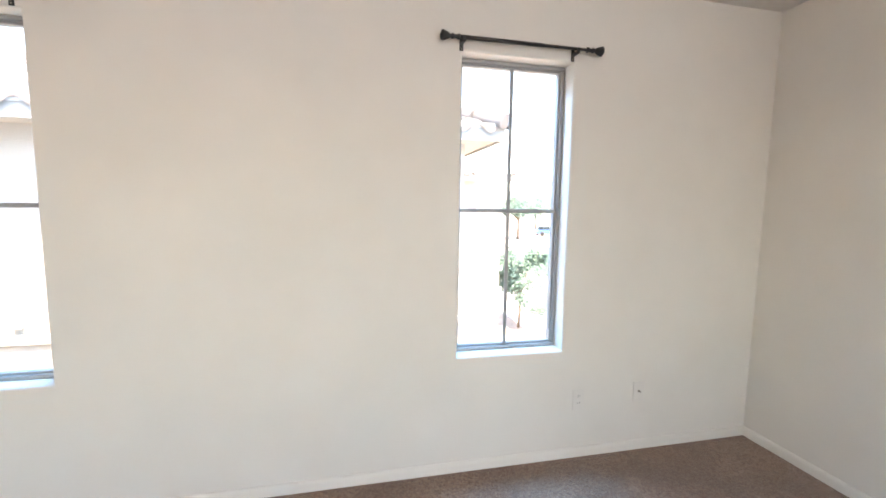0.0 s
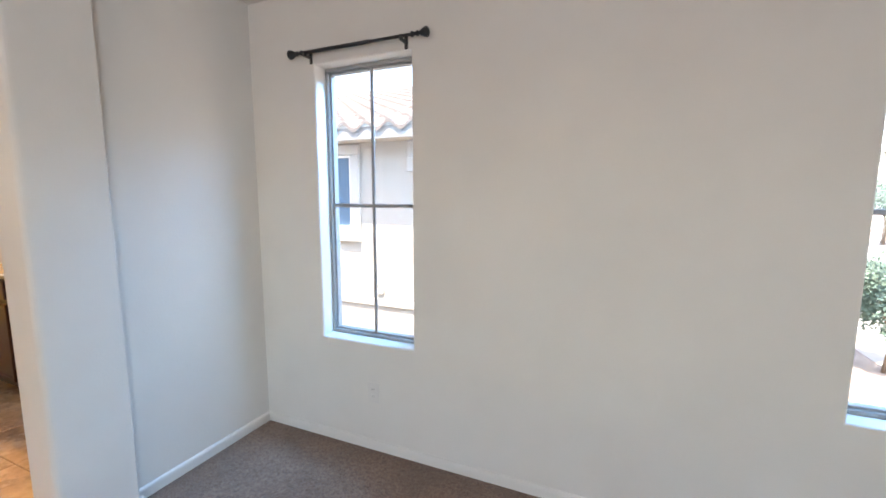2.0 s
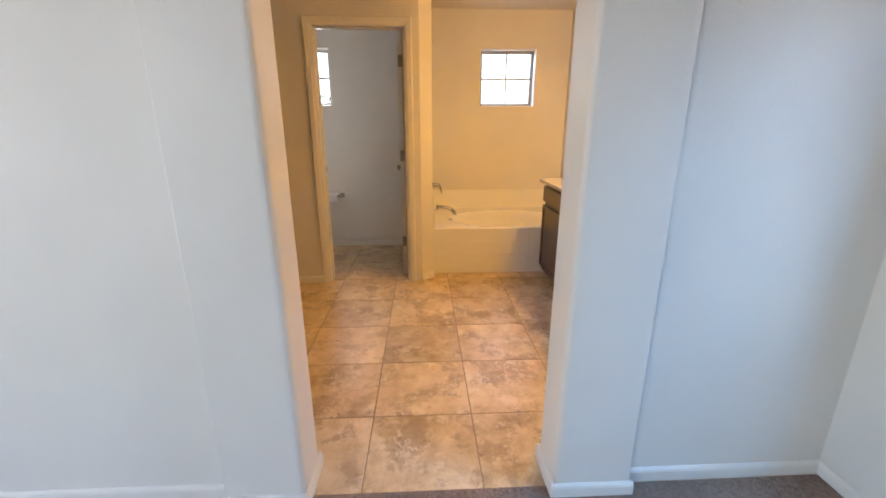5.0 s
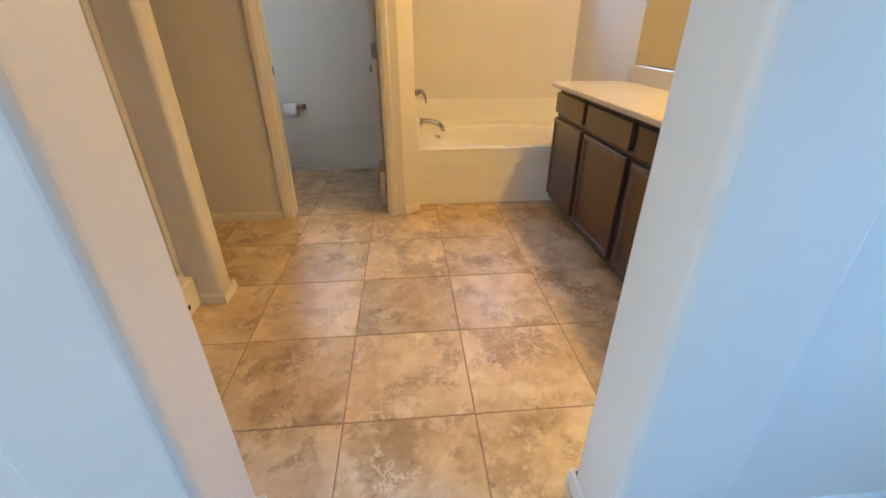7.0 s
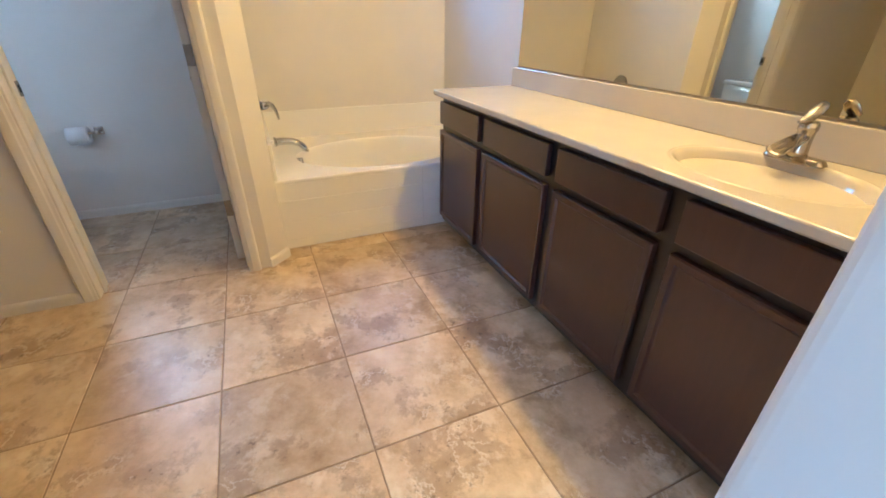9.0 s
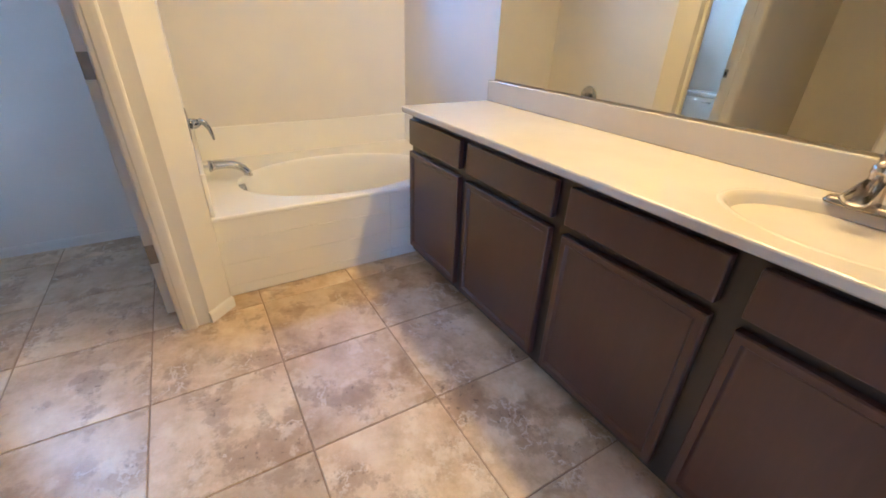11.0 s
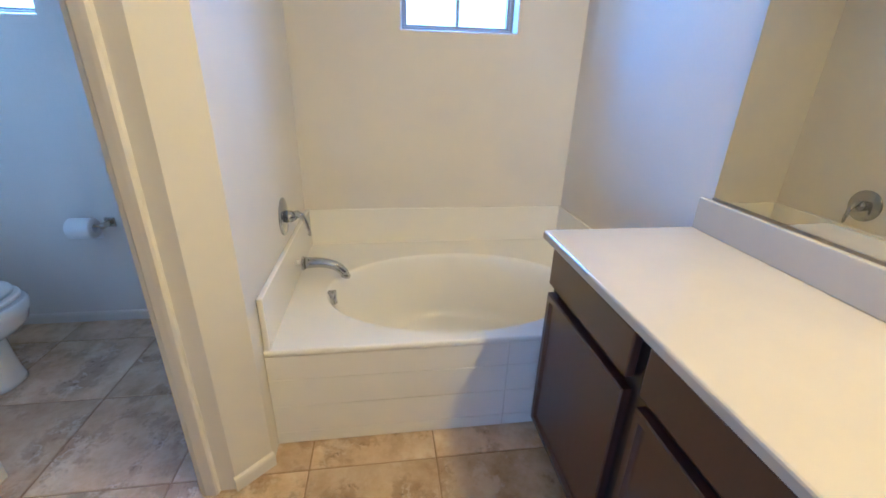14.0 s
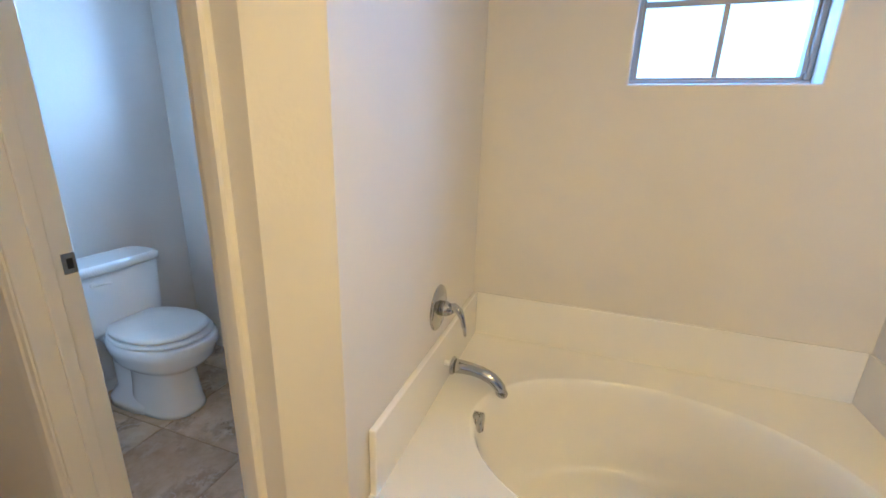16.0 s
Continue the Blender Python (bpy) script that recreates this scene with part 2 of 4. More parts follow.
def glass_material(name, tint, base_gloss=0.02, frost=0.0, film=(0.5, 0.46, 0.34)):
    """A thin pane: clear, with gloss that grows towards a grazing view."""
    m, n, l, p = mat(name)
    n.remove(p)
    tr = n.new("ShaderNodeBsdfTransparent")
    tr.inputs[0].default_value = (*tint, 1)
    gl = n.new("ShaderNodeBsdfGlossy")
    gl.inputs["Roughness"].default_value = 0.02
    lw = n.new("ShaderNodeLayerWeight")
    lw.inputs["Blend"].default_value = 0.5
    power = n.new("ShaderNodeMath")
    power.operation = 'POWER'
    power.inputs[1].default_value = 4.0
    fr = n.new("ShaderNodeMath")
    fr.operation = 'MULTIPLY_ADD'
    fr.inputs[1].default_value, fr.inputs[2].default_value = 0.9, base_gloss
    l.new(lw.outputs["Facing"], power.inputs[0])
    l.new(power.outputs[0], fr.inputs[0])
    mix = n.new("ShaderNodeMixShader")
    l.new(fr.outputs[0], mix.inputs[0])
    body = tr.outputs[0]
    if frost:
        soft = n.new("ShaderNodeBsdfDiffuse")
        soft.inputs[0].default_value = (*film, 1)
        milk = n.new("ShaderNodeMixShader")
        milk.inputs[0].default_value = frost
        l.new(tr.outputs[0], milk.inputs[1])
        l.new(soft.outputs[0], milk.inputs[2])
        body = milk.outputs[0]
    l.new(body, mix.inputs[1])
    l.new(gl.outputs[0], mix.inputs[2])
    l.new(mix.outputs[0], n["Material Output"].inputs[0])
    return m


GLASS = glass_material("window_glass", (0.97, 0.98, 0.98))
SHOWERGLASS = glass_material("shower_glass", (0.92, 0.93, 0.86), 0.04, 0.4)


def mirror_material():
    m, n, l, p = mat("mirror_silver")
    p.inputs["Base Color"].default_value = (0.72, 0.70, 0.58, 1)
    p.inputs["Metallic"].default_value, p.inputs["Roughness"].default_value = 1.0, 0.01
    return m


MIRROR = mirror_material()


def glow(name, colour, strength):
    m, n, l, p = mat(name)
    p.inputs["Emission Color"].default_value = (*colour, 1)
    p.inputs["Emission Strength"].default_value = strength
    p.inputs["Base Color"].default_value = (0.8, 0.8, 0.78, 1)
    return m


BULBGLASS = glow("lit_bulb", (1.0, 0.58, 0.19), 7.5)

# ---- mesh helpers ----


def box(bm, x0, x1, y0, y1, z0, z1, bevel=0.0, seg=2):
    a = len(bm.verts)
    vs = [bm.verts.new((x, y, z)) for x in (x0, x1) for y in (y0, y1) for z in (z0, z1)]
    fs = [bm.faces.new([vs[i] for i in q]) for q in ((0, 1, 3, 2), (4, 6, 7, 5), (0, 4, 5, 1), (2, 3, 7, 6), (0, 2, 6, 4), (1, 5, 7, 3))]
    if bevel > 0:
        edges = list({e for f in fs for e in f.edges})
        bmesh.ops.bevel(bm, geom=edges, offset=bevel, segments=seg, profile=0.5, affect='EDGES', clamp_overlap=True)


def boxes(*rows):
    bm = bmesh.new()
    for r in rows:
        box(bm, *r)
    return bm


def lathe(bm, profile, steps=24, m=None, caps=True):
    """Turns (radius, height) round the z axis; m places it."""
    m = m or Matrix()
    rings = [[bm.verts.new(m @ Vector((r * math.cos(2 * math.pi * i / steps), r * math.sin(2 * math.pi * i / steps), h))) for i in range(steps)] for r, h in profile]
    for a, b in zip(rings, rings[1:]):
        for i in range(steps):
            bm.faces.new((a[i], a[(i + 1) % steps], b[(i + 1) % steps], b[i])).smooth = True
    if caps:
        bm.faces.new(rings[0][::-1])
        bm.faces.new(rings[-1])


def tube(bm, pts, radii, steps=14, squash=1.0):
    """A pipe along points; squash flattens it across."""
    pts = [Vector(p) for p in pts]
    rings, side = [], None
    for i, p in enumerate(pts):
        d = (pts[min(i + 1, len(pts) - 1)] - pts[max(i - 1, 0)]).normalized()
        if side is None:
            side = d.orthogonal().normalized()
        side = (side - d * side.dot(d)).normalized()
        up = d.cross(side)
        r = radii[i] if isinstance(radii, (list, tuple)) else radii
        rings.append([bm.verts.new(p + r * (math.cos(a) * side + squash * math.sin(a) * up)) for a in (2 * math.pi * k / steps for k in range(steps))])
    for a, b in zip(rings, rings[1:]):
        for k in range(steps):
            bm.faces.new((a[k], a[(k + 1) % steps], b[(k + 1) % steps], b[k])).smooth = True
    bm.faces.new(rings[0][::-1])
    bm.faces.new(rings[-1])


def loft(bm, loops, steps=40, power=2.0, caps=True):
    """Stacked ovals (cx, cy, rx, ry, z[, power])."""
    rings = []
    for lp in loops:
        cx, cy, rx, ry, z = lp[:5]
        pw = lp[5] if len(lp) > 5 else power
        ring = []
        for i in range(steps):
            a = 2 * math.pi * i / steps
            c, s = math.cos(a), math.sin(a)
            ring.append(bm.verts.new((cx + rx * math.copysign(abs(c) ** (2 / pw), c), cy + ry * math.copysign(abs(s) ** (2 / pw), s), z)))
        rings.append(ring)
    for a, b in zip(rings, rings[1:]):
        for i in range(steps):
            bm.faces.new((a[i], a[(i + 1) % steps], b[(i + 1) % steps], b[i])).smooth = True
    if caps:
        bm.faces.new(rings[0][::-1])
        bm.faces.new(rings[-1])
    return rings


def plate_with_oval(bm, x0, x1, y0, y1, z, cx, cy, rx, ry, n=72):
    """A flat rectangle with an oval hole; returns the hole's rim."""
    angles = sorted([2 * math.pi * i / n for i in range(n)] + [math.atan2(y - cy, x - cx) % (2 * math.pi) for x in (x0, x1) for y in (y0, y1)])
    inner, outer = [], []
    for a in angles:
        c, s = math.cos(a), math.sin(a)
        k = 1 / math.sqrt((c / rx) ** 2 + (s / ry) ** 2)
        inner.append(bm.verts.new((cx + k * c, cy + k * s, z)))
        t = min([((x1 if c > 0 else x0) - cx) / c if abs(c) > 1e-9 else 1e9, ((y1 if s > 0 else y0) - cy) / s if abs(s) > 1e-9 else 1e9])
        outer.append(bm.verts.new((cx + t * c, cy + t * s, z)))
    for i in range(len(angles)):
        j = (i + 1) % len(angles)
        bm.faces.new((inner[i], outer[i], outer[j], inner[j]))
    return inner, outer


def basin(bm, rim, cx, cy, steps):
    """Drops loops from a rim: steps of (scale, z); closes the floor."""
    last = rim
    for s, z in steps:
        ring = [bm.verts.new((cx + (v.co.x - cx) * s, cy + (v.co.y - cy) * s, z)) for v in rim]
        for i in range(len(ring)):
            j = (i + 1) % len(ring)
            bm.faces.new((last[i], last[j], ring[j], ring[i])).smooth = True
        last = ring
    bm.faces.new(last).smooth = True


def mesh_object(name, bm, material, parent=None):
    bmesh.ops.recalc_face_normals(bm, faces=bm.faces)
    base, up = Vector(), parent
    while up:
        base, up = base + up.location, up.parent
    bmesh.ops.translate(bm, verts=bm.verts, vec=-base)
    me = bpy.data.meshes.new(name)
    bm.to_mesh(me)
    bm.free()
    me.materials.append(material)
    ob = new(name, me)
    ob.parent = parent
    return ob


def part(name, bm, material, parent, label=""):
    """One mesh under a thing or a part."""
    return tagged(mesh_object(name, bm, material, parent), label)


def thing(name, label, category, group="", at=(0, 0, 0)):
    """An empty that holds a thing's parts."""
    ob = new(name)
    ob.location = at
    ob.empty_display_size = 0.1
    return tagged(ob, label, category, group)


def structure(name, bm, material, label="", category=""):
    return tagged(mesh_object(name, bm, material), label, category, "", "structure")


def wall_slab(axis, face, back, u0, u1, z0, z1, holes=(), round_edge=0.010):
    """A wall with through openings (u0, u1, z0, z1); axis is the way it runs, face its room side, back its far side.
    The openings' edges on the room side are rounded, as plaster bead is."""
    bm = bmesh.new()
    us = sorted({u0, u1, *[h[0] for h in holes], *[h[1] for h in holes]})
    zs = sorted({z0, z1, *[h[2] for h in holes], *[h[3] for h in holes]})
    at = (lambda u, d, z: (u, d, z)) if axis == "x" else (lambda u, d, z: (d, u, z))
    grid = {(i, j): bm.verts.new(at(u, face, z)) for i, u in enumerate(us) for j, z in enumerate(zs)}
    faces = []
    for i in range(len(us) - 1):
        for j in range(len(zs) - 1):
            mu, mz = (us[i] + us[i + 1]) / 2, (zs[j] + zs[j + 1]) / 2
            if not any(h[0] < mu < h[1] and h[2] < mz < h[3] for h in holes):
                faces.append(bm.faces.new((grid[i, j], grid[i + 1, j], grid[i + 1, j + 1], grid[i, j + 1])))
    for v in [v for v in bm.verts if not v.link_faces]:
        bm.verts.remove(v)
    rim = [e for e in bm.edges if len(e.link_faces) == 1]
    d = back - face
    res = bmesh.ops.extrude_face_region(bm, geom=faces)
    moved = [g for g in res["geom"] if isinstance(g, bmesh.types.BMVert)]
    bmesh.ops.translate(bm, verts=moved, vec=(0, d, 0) if axis == "x" else (d, 0, 0))
    bmesh.ops.recalc_face_normals(bm, faces=bm.faces)
    k = 1 if axis == "x" else 0
    edge = []
    for e in bm.edges:
        if all(abs(v.co[k] - face) < 1e-6 for v in e.verts) and len(e.link_faces) == 2 and abs(e.link_faces[0].normal.dot(e.link_faces[1].normal)) < 0.1:
            mid = (e.verts[0].co + e.verts[1].co) / 2
            u, z = (mid.x, mid.z) if axis == "x" else (mid.y, mid.z)
            if u0 + 1e-4 < u < u1 - 1e-4 and z0 + 1e-4 < z < z1 - 1e-4:
                edge.append(e)
    if edge and round_edge:
        bmesh.ops.bevel(bm, geom=edge, offset=round_edge, segments=3, profile=0.5, affect='EDGES')
    return bm


# ---- the rooms ----
H = 2.460                       # ceiling
NORTH, EAST, SOUTH, WEST = 2.105, 2.45, -3.2, -5.53
RECESS, PIER, ARCH_BACK = -2.119, -2.058, -2.255
JAMB_S, JAMB_N = 0.112, 1.017   # the archway's sides
DOORWALL, DOORBACK = -4.350, -4.49
TUBWALL = 0.633
WIN_A, WIN_B = (-1.667, -1.090, 0.611, 2.089), (0.628, 1.205, 0.611, 2.089)
WIN_S = (-1.9, 0.5, 0.611, 2.089)
WIN_E = (-3.05, -1.85, 0.611, 2.089)
WIN_T, WIN_C = (1.172, 1.746, 1.534, 2.085), (-0.89, -0.40, 1.534, 2.085)

structure("wall_north", wall_slab("x", NORTH, NORTH + 0.165, WEST - 0.16, EAST + 0.16, -0.2, H, (WIN_A, WIN_B)), WALL, "off-white plaster wall with two tall windows", "wall")
structure("wall_west", wall_slab("y", WEST, WEST - 0.16, -1.5, NORTH, -0.2, H, (WIN_T, WIN_C)), WALL, "off-white plaster wall behind the tub and toilet", "wall")
structure("wall_east", wall_slab("y", EAST, EAST + 0.16, SOUTH, NORTH, -0.2, H, (WIN_E,)), WALL, "plain off-white bedroom wall", "wall")
structure("wall_south", wall_slab("x", SOUTH, SOUTH - 0.16, ARCH_BACK, EAST + 0.16, -0.2, H, (WIN_S,)), WALL, "plain off-white bedroom wall", "wall")
structure("wall_bath_south", wall_slab("x", -1.5, -1.62, WEST - 0.16, ARCH_BACK, -0.2, H), WALL, "plain off-white bathroom wall", "wall")
structure("wall_arch_north", wall_slab("y", RECESS, ARCH_BACK, 1.302, NORTH, -0.2, H), WALL, "off-white wall set back beside the archway", "wall")
structure("wall_arch_south", wall_slab("y", RECESS, ARCH_BACK, SOUTH, -0.172, -0.2, H), WALL, "off-white wall set back beside the archway", "wall")


def arch_wall():
    """The thicker pier round the archway, its head clipped at the corners and all its edges rounded."""
    bm = bmesh.new()
    ring = [(-0.172, -0.2), (JAMB_S, -0.2), (JAMB_S, 2.015), (JAMB_S + 0.03, 2.045), (JAMB_S + 0.32, 2.17), (JAMB_N - 0.32, 2.17),
            (JAMB_N - 0.03, 2.045), (JAMB_N, 2.015), (JAMB_N, -0.2), (1.302, -0.2), (1.302, H), (-0.172, H)]
    front = [bm.verts.new((PIER, y, z)) for y, z in ring]
    f = bm.faces.new(front)
    res = bmesh.ops.extrude_face_region(bm, geom=[f])
    bmesh.ops.translate(bm, verts=[g for g in res["geom"] if isinstance(g, bmesh.types.BMVert)], vec=(ARCH_BACK - PIER, 0, 0))
    bmesh.ops.recalc_face_normals(bm, faces=bm.faces)
    soft = []
    for e in bm.edges:
        a, b = e.verts
        if len(e.link_faces) != 2 or abs(e.link_faces[0].normal.dot(e.link_faces[1].normal)) > 0.2:
            continue
        if abs(a.co.x - b.co.x) > 1e-6 or min(a.co.z, b.co.z) < -0.19 and max(a.co.z, b.co.z) < -0.19 or min(a.co.z, b.co.z) > H - 0.01:
            continue
        if abs(a.co.y - b.co.y) < 1e-6 and (a.co.y < -0.15 or a.co.y > 1.2) and a.co.x < PIER - 0.01:
            continue
        soft.append(e)
    outer = [e for e in soft if abs(e.verts[0].co.y - e.verts[1].co.y) < 1e-6 and not -0.15 < e.verts[0].co.y < 1.2]
    bmesh.ops.bevel(bm, geom=[e for e in soft if e not in outer], offset=0.022, segments=4, profile=0.5, affect='EDGES')
    bmesh.ops.bevel(bm, geom=[e for e in outer if e.is_valid], offset=0.006, segments=2, profile=0.5, affect='EDGES')
    return bm


structure("wall_archway", arch_wall(), WALL, "off-white pier with an archway clipped at its upper corners", "archway")
structure("wall_toilet_door", wall_slab("y", DOORWALL, DOORBACK, -1.5, 0.535, -0.2, H, ((-0.288, 0.437, -0.2, 2.070),), 0), WALL, "off-white wall with the toilet room's doorway", "wall")
structure("wall_toilet_south", wall_slab("x", -1.145, -1.22, WEST, DOORBACK, -0.2, H), WALL, "off-white wall behind the toilet", "wall")


def prism(points, z0, z1):
    bm = bmesh.new()
    low = [bm.verts.new((x, y, z0)) for x, y in points]
    top = [bm.verts.new((x, y, z1)) for x, y in points]
    bm.faces.new(low[::-1])
    bm.faces.new(top)
    for i in range(len(points)):
        j = (i + 1) % len(points)
        bm.faces.new((low[i], low[j], top[j], top[i]))
    return bm


structure("wall_tub_partition", prism([(DOORWALL, 0.535), (-4.443, TUBWALL), (WEST, TUBWALL), (WEST, 0.53), (DOORBACK, 0.53), (DOORBACK, 0.535)], -0.2, H), WALL,
          "off-white partition with a clipped corner beside the tub", "wall")


def stub_wall():
    bm = boxes((-3.44, -3.32, -1.5, -0.375, -0.2, H))
    ends = [e for e in bm.edges if abs(e.verts[0].co.y + 0.375) < 1e-5 and abs(e.verts[1].co.y + 0.375) < 1e-5 and abs(e.verts[0].co.x - e.verts[1].co.x) < 1e-5]
    bmesh.ops.bevel(bm, geom=ends, offset=0.03, segments=4, profile=0.5, affect='EDGES')
    return bm


structure("wall_shower_end", stub_wall(), WALL, "off-white stub wall with a rounded end beside the shower", "wall")
structure("ceiling_bedroom", boxes((-2.17, EAST + 0.16, SOUTH - 0.16, NORTH + 0.165, H, H + 0.2)), CEIL, "off-white bedroom ceiling", "ceiling")
structure("ceiling_bathroom", boxes((WEST - 0.16, -2.17, -1.62, NORTH + 0.165, H, H + 0.2)), CEIL, "off-white bathroom ceiling", "ceiling")
structure("floor_bedroom", boxes((-2.10, EAST, SOUTH, NORTH, -0.2, 0.004)), CARPET, "brown cut-pile carpet", "carpet")
bath_floor = structure("floor_bathroom", boxes((WEST, -2.10, -1.5, NORTH, -0.2, -0.003)), GROUT, "tan travertine-look floor tiles with brown grout", "floor")


def baseboard(x0, y0, x1, y1, side, h=0.057, z=0.0):
    """A board along a wall face from one point to the other; side turns it to the room."""
    d = Vector((x1 - x0, y1 - y0, 0))
    n = Vector((-d.y, d.x, 0)).normalized() * side
    bm = bmesh.new()
    prof = [(0, 0), (0.013, 0), (0.013, h - 0.016), (0.010, h - 0.006), (0.004, h), (0, h)]
    rows = [[bm.verts.new(Vector((px, py, z)) + n * o + Vector((0, 0, u))) for o, u in prof] for px, py in ((x0, y0), (x1, y1))]
    for i in range(len(prof)):
        j = (i + 1) % len(prof)
        bm.faces.new((rows[0][i], rows[0][j], rows[1][j], rows[1][i]))
    bm.faces.new(rows[0])
    bm.faces.new(rows[1][::-1])
    return structure("baseboard", bm, TRIM, "white painted baseboard", "baseboard")


BEDROOM_RUNS = ((RECESS, NORTH, EAST, NORTH, -1), (EAST, NORTH, EAST, SOUTH, -1), (RECESS, 1.302, RECESS, NORTH, -1), (PIER, JAMB_N - 0.012, PIER, 1.315, -1), (RECESS, 1.302, PIER, 1.302, 1),
            (PIER, -0.185, PIER, JAMB_S + 0.012, -1), (RECESS, -0.172, PIER, -0.172, -1), (RECESS, SOUTH, RECESS, -0.172, -1), (RECESS, SOUTH, EAST, SOUTH, 1))
BATH_RUNS = ((ARCH_BACK - 0.012, JAMB_N, PIER + 0.012, JAMB_N, -1), (ARCH_BACK - 0.012, JAMB_S, PIER + 0.012, JAMB_S, 1), (ARCH_BACK, JAMB_N - 0.012, ARCH_BACK, 1.62, 1), (ARCH_BACK, -0.47, ARCH_BACK, JAMB_S + 0.012, 1),
            (DOORWALL, -1.5, DOORWALL, -0.333, -1), (DOORWALL + 0.002, 0.53, -4.445, TUBWALL + 0.004, -1), (WEST, -1.145, WEST, 0.53, -1), (WEST, -1.145, DOORBACK, -1.145, 1), (DOORBACK, 0.53, WEST, 0.53, 1),
            (DOORBACK, -1.145, DOORBACK, -0.35, 1), (-3.44, -1.5, -3.44, -0.363, 1), (-3.455, -0.375, -3.305, -0.375, 1), (-3.32, -0.375, -3.32, -0.485, 1), (-4.345, -1.5, -3.44, -1.5, 1))
for run in BEDROOM_RUNS + BATH_RUNS:
    baseboard(*run)

# ---- windows ----


def window(name, axis, face, out, hole, label):
    """An aluminium window in its opening: frame, sash, bars, pane and latch; out is the way to the open air."""
    u0, u1, z0, z1 = hole
    a, b = face + out * 0.086, face + out * 0.146
    um, zm = (u0 + u1) / 2, (z0 + z1) / 2

    def bar(p, q, r, s, d0, d1, bev=0.003):
        bm = bmesh.new()
        lo, hi = min(d0, d1), max(d0, d1)
        box(bm, *((p, q, lo, hi) if axis == "x" else (lo, hi, p, q)), r, s, bev, 1)
        return bm

    win = tagged(new(name), label, "window", "", "structure")
    win.location = (um, face, z0) if axis == "x" else (face, um, z0)
    fw, sw = 0.019, 0.011
    frame_ob = part("window_frame", bar(u0, u1, z0, z0 + fw, a, b), FRAME, win)
    for args in ((u0, u1, z1 - fw, z1), (u0, u0 + fw, z0 + fw, z1 - fw), (u1 - fw, u1, z0 + fw, z1 - fw)):
        part("frame_bar", bar(*args, a, b), FRAME, win)
    c, d = a + out * 0.014, b - out * 0.008
    for args in ((u0 + fw, u1 - fw, z0 + fw, z0 + fw + sw), (u0 + fw, u1 - fw, z1 - fw - sw, z1 - fw), (u0 + fw, u0 + fw + sw, z0 + fw + sw, z1 - fw - sw), (u1 - fw - sw, u1 - fw, z0 + fw + sw, z1 - fw - sw)):
        part("sash_bar", bar(*args, c, d, 0.002), FRAME, win)
    e, f = a + out * 0.012, a + out * 0.022
    part("muntin", bar(um - 0.0095, um + 0.0095, z0 + fw + sw, z1 - fw - sw, e, f, 0.002), FRAME, win)
    part("muntin", bar(u0 + fw + sw, u1 - fw - sw, zm - 0.0105, zm + 0.0105, e - out * 0.001, f + out * 0.001, 0.002), FRAME, win)
    part("latch", bar(u1 - fw - 0.016, u1 - fw - 0.002, z0 + fw + 0.02, z0 + fw + 0.075, a - out * 0.004, c, 0.002), FRAME, win)
    pane = part("pane", bar(u0 + fw + sw, u1 - fw - sw, z0 + fw + sw, z1 - fw - sw, a + out * 0.026, a + out * 0.030, 0), GLASS, win)
    pane.visible_shadow = False
    return win


window("window_1", "x", NORTH, 1, WIN_A, "tall bronze aluminium window with four lights")
window("window_2", "x", NORTH, 1, WIN_B, "tall bronze aluminium window with four lights")
# the south and east windows are never in view, added to hold lamps
window("unseen_window_south", "x", SOUTH, -1, WIN_S, "wide bronze aluminium window, unseen, added to light the bedroom")
window("unseen_window_east", "y", EAST, 1, WIN_E, "wide bronze aluminium window, unseen, added to light the bedroom")
window("window_3", "y", WEST, -1, WIN_T, "small square window with bronze bars above the tub")
window("window_4", "y", WEST, -1, WIN_C, "small square window with bronze bars in the toilet room")

# ---- toilet room doorway and door ----
doorway = tagged(new("door_frame"), "cream painted door casing and jamb", "door frame", "", "structure")
doorway.location = (DOORWALL, 0.07, 0)
OPEN_S, OPEN_N, OPEN_T = -0.268, 0.417, 2.050


def casing(points, face, out):
    """A moulded board along an upright or level run: (y0, z0) to (y1, z1), its thick outer edge towards out."""
    (y0, z0), (y1, z1) = points
    prof = [(0, 0.0), (0, 0.008), (0.012, 0.011), (0.018, 0.015), (0.040, 0.017), (0.052, 0.017), (0.058, 0.012), (0.060, 0)]
    bm = bmesh.new()
    rows = []
    for k, (y, z) in enumerate(((y0, z0), (y1, z1))):
        rows.append([])
        for w, d in prof:
            if abs(z1 - z0) > abs(y1 - y0):
                cut = w if (k == 1 and points[1][1] > 1) else 0
                rows[-1].append(bm.verts.new((face + d * (1 if face > DOORWALL - 0.05 else -1), y + out * w, z + cut)))
            else:
                rows[-1].append(bm.verts.new((face + d * (1 if face > DOORWALL - 0.05 else -1), y + (w if k else -w), z + w)))
    for i in range(len(prof)):
        j = (i + 1) % len(prof)
        bm.faces.new((rows[0][i], rows[0][j], rows[1][j], rows[1][i]))
    bm.faces.new(rows[0])
    bm.faces.new(rows[1][::-1])
    return bm


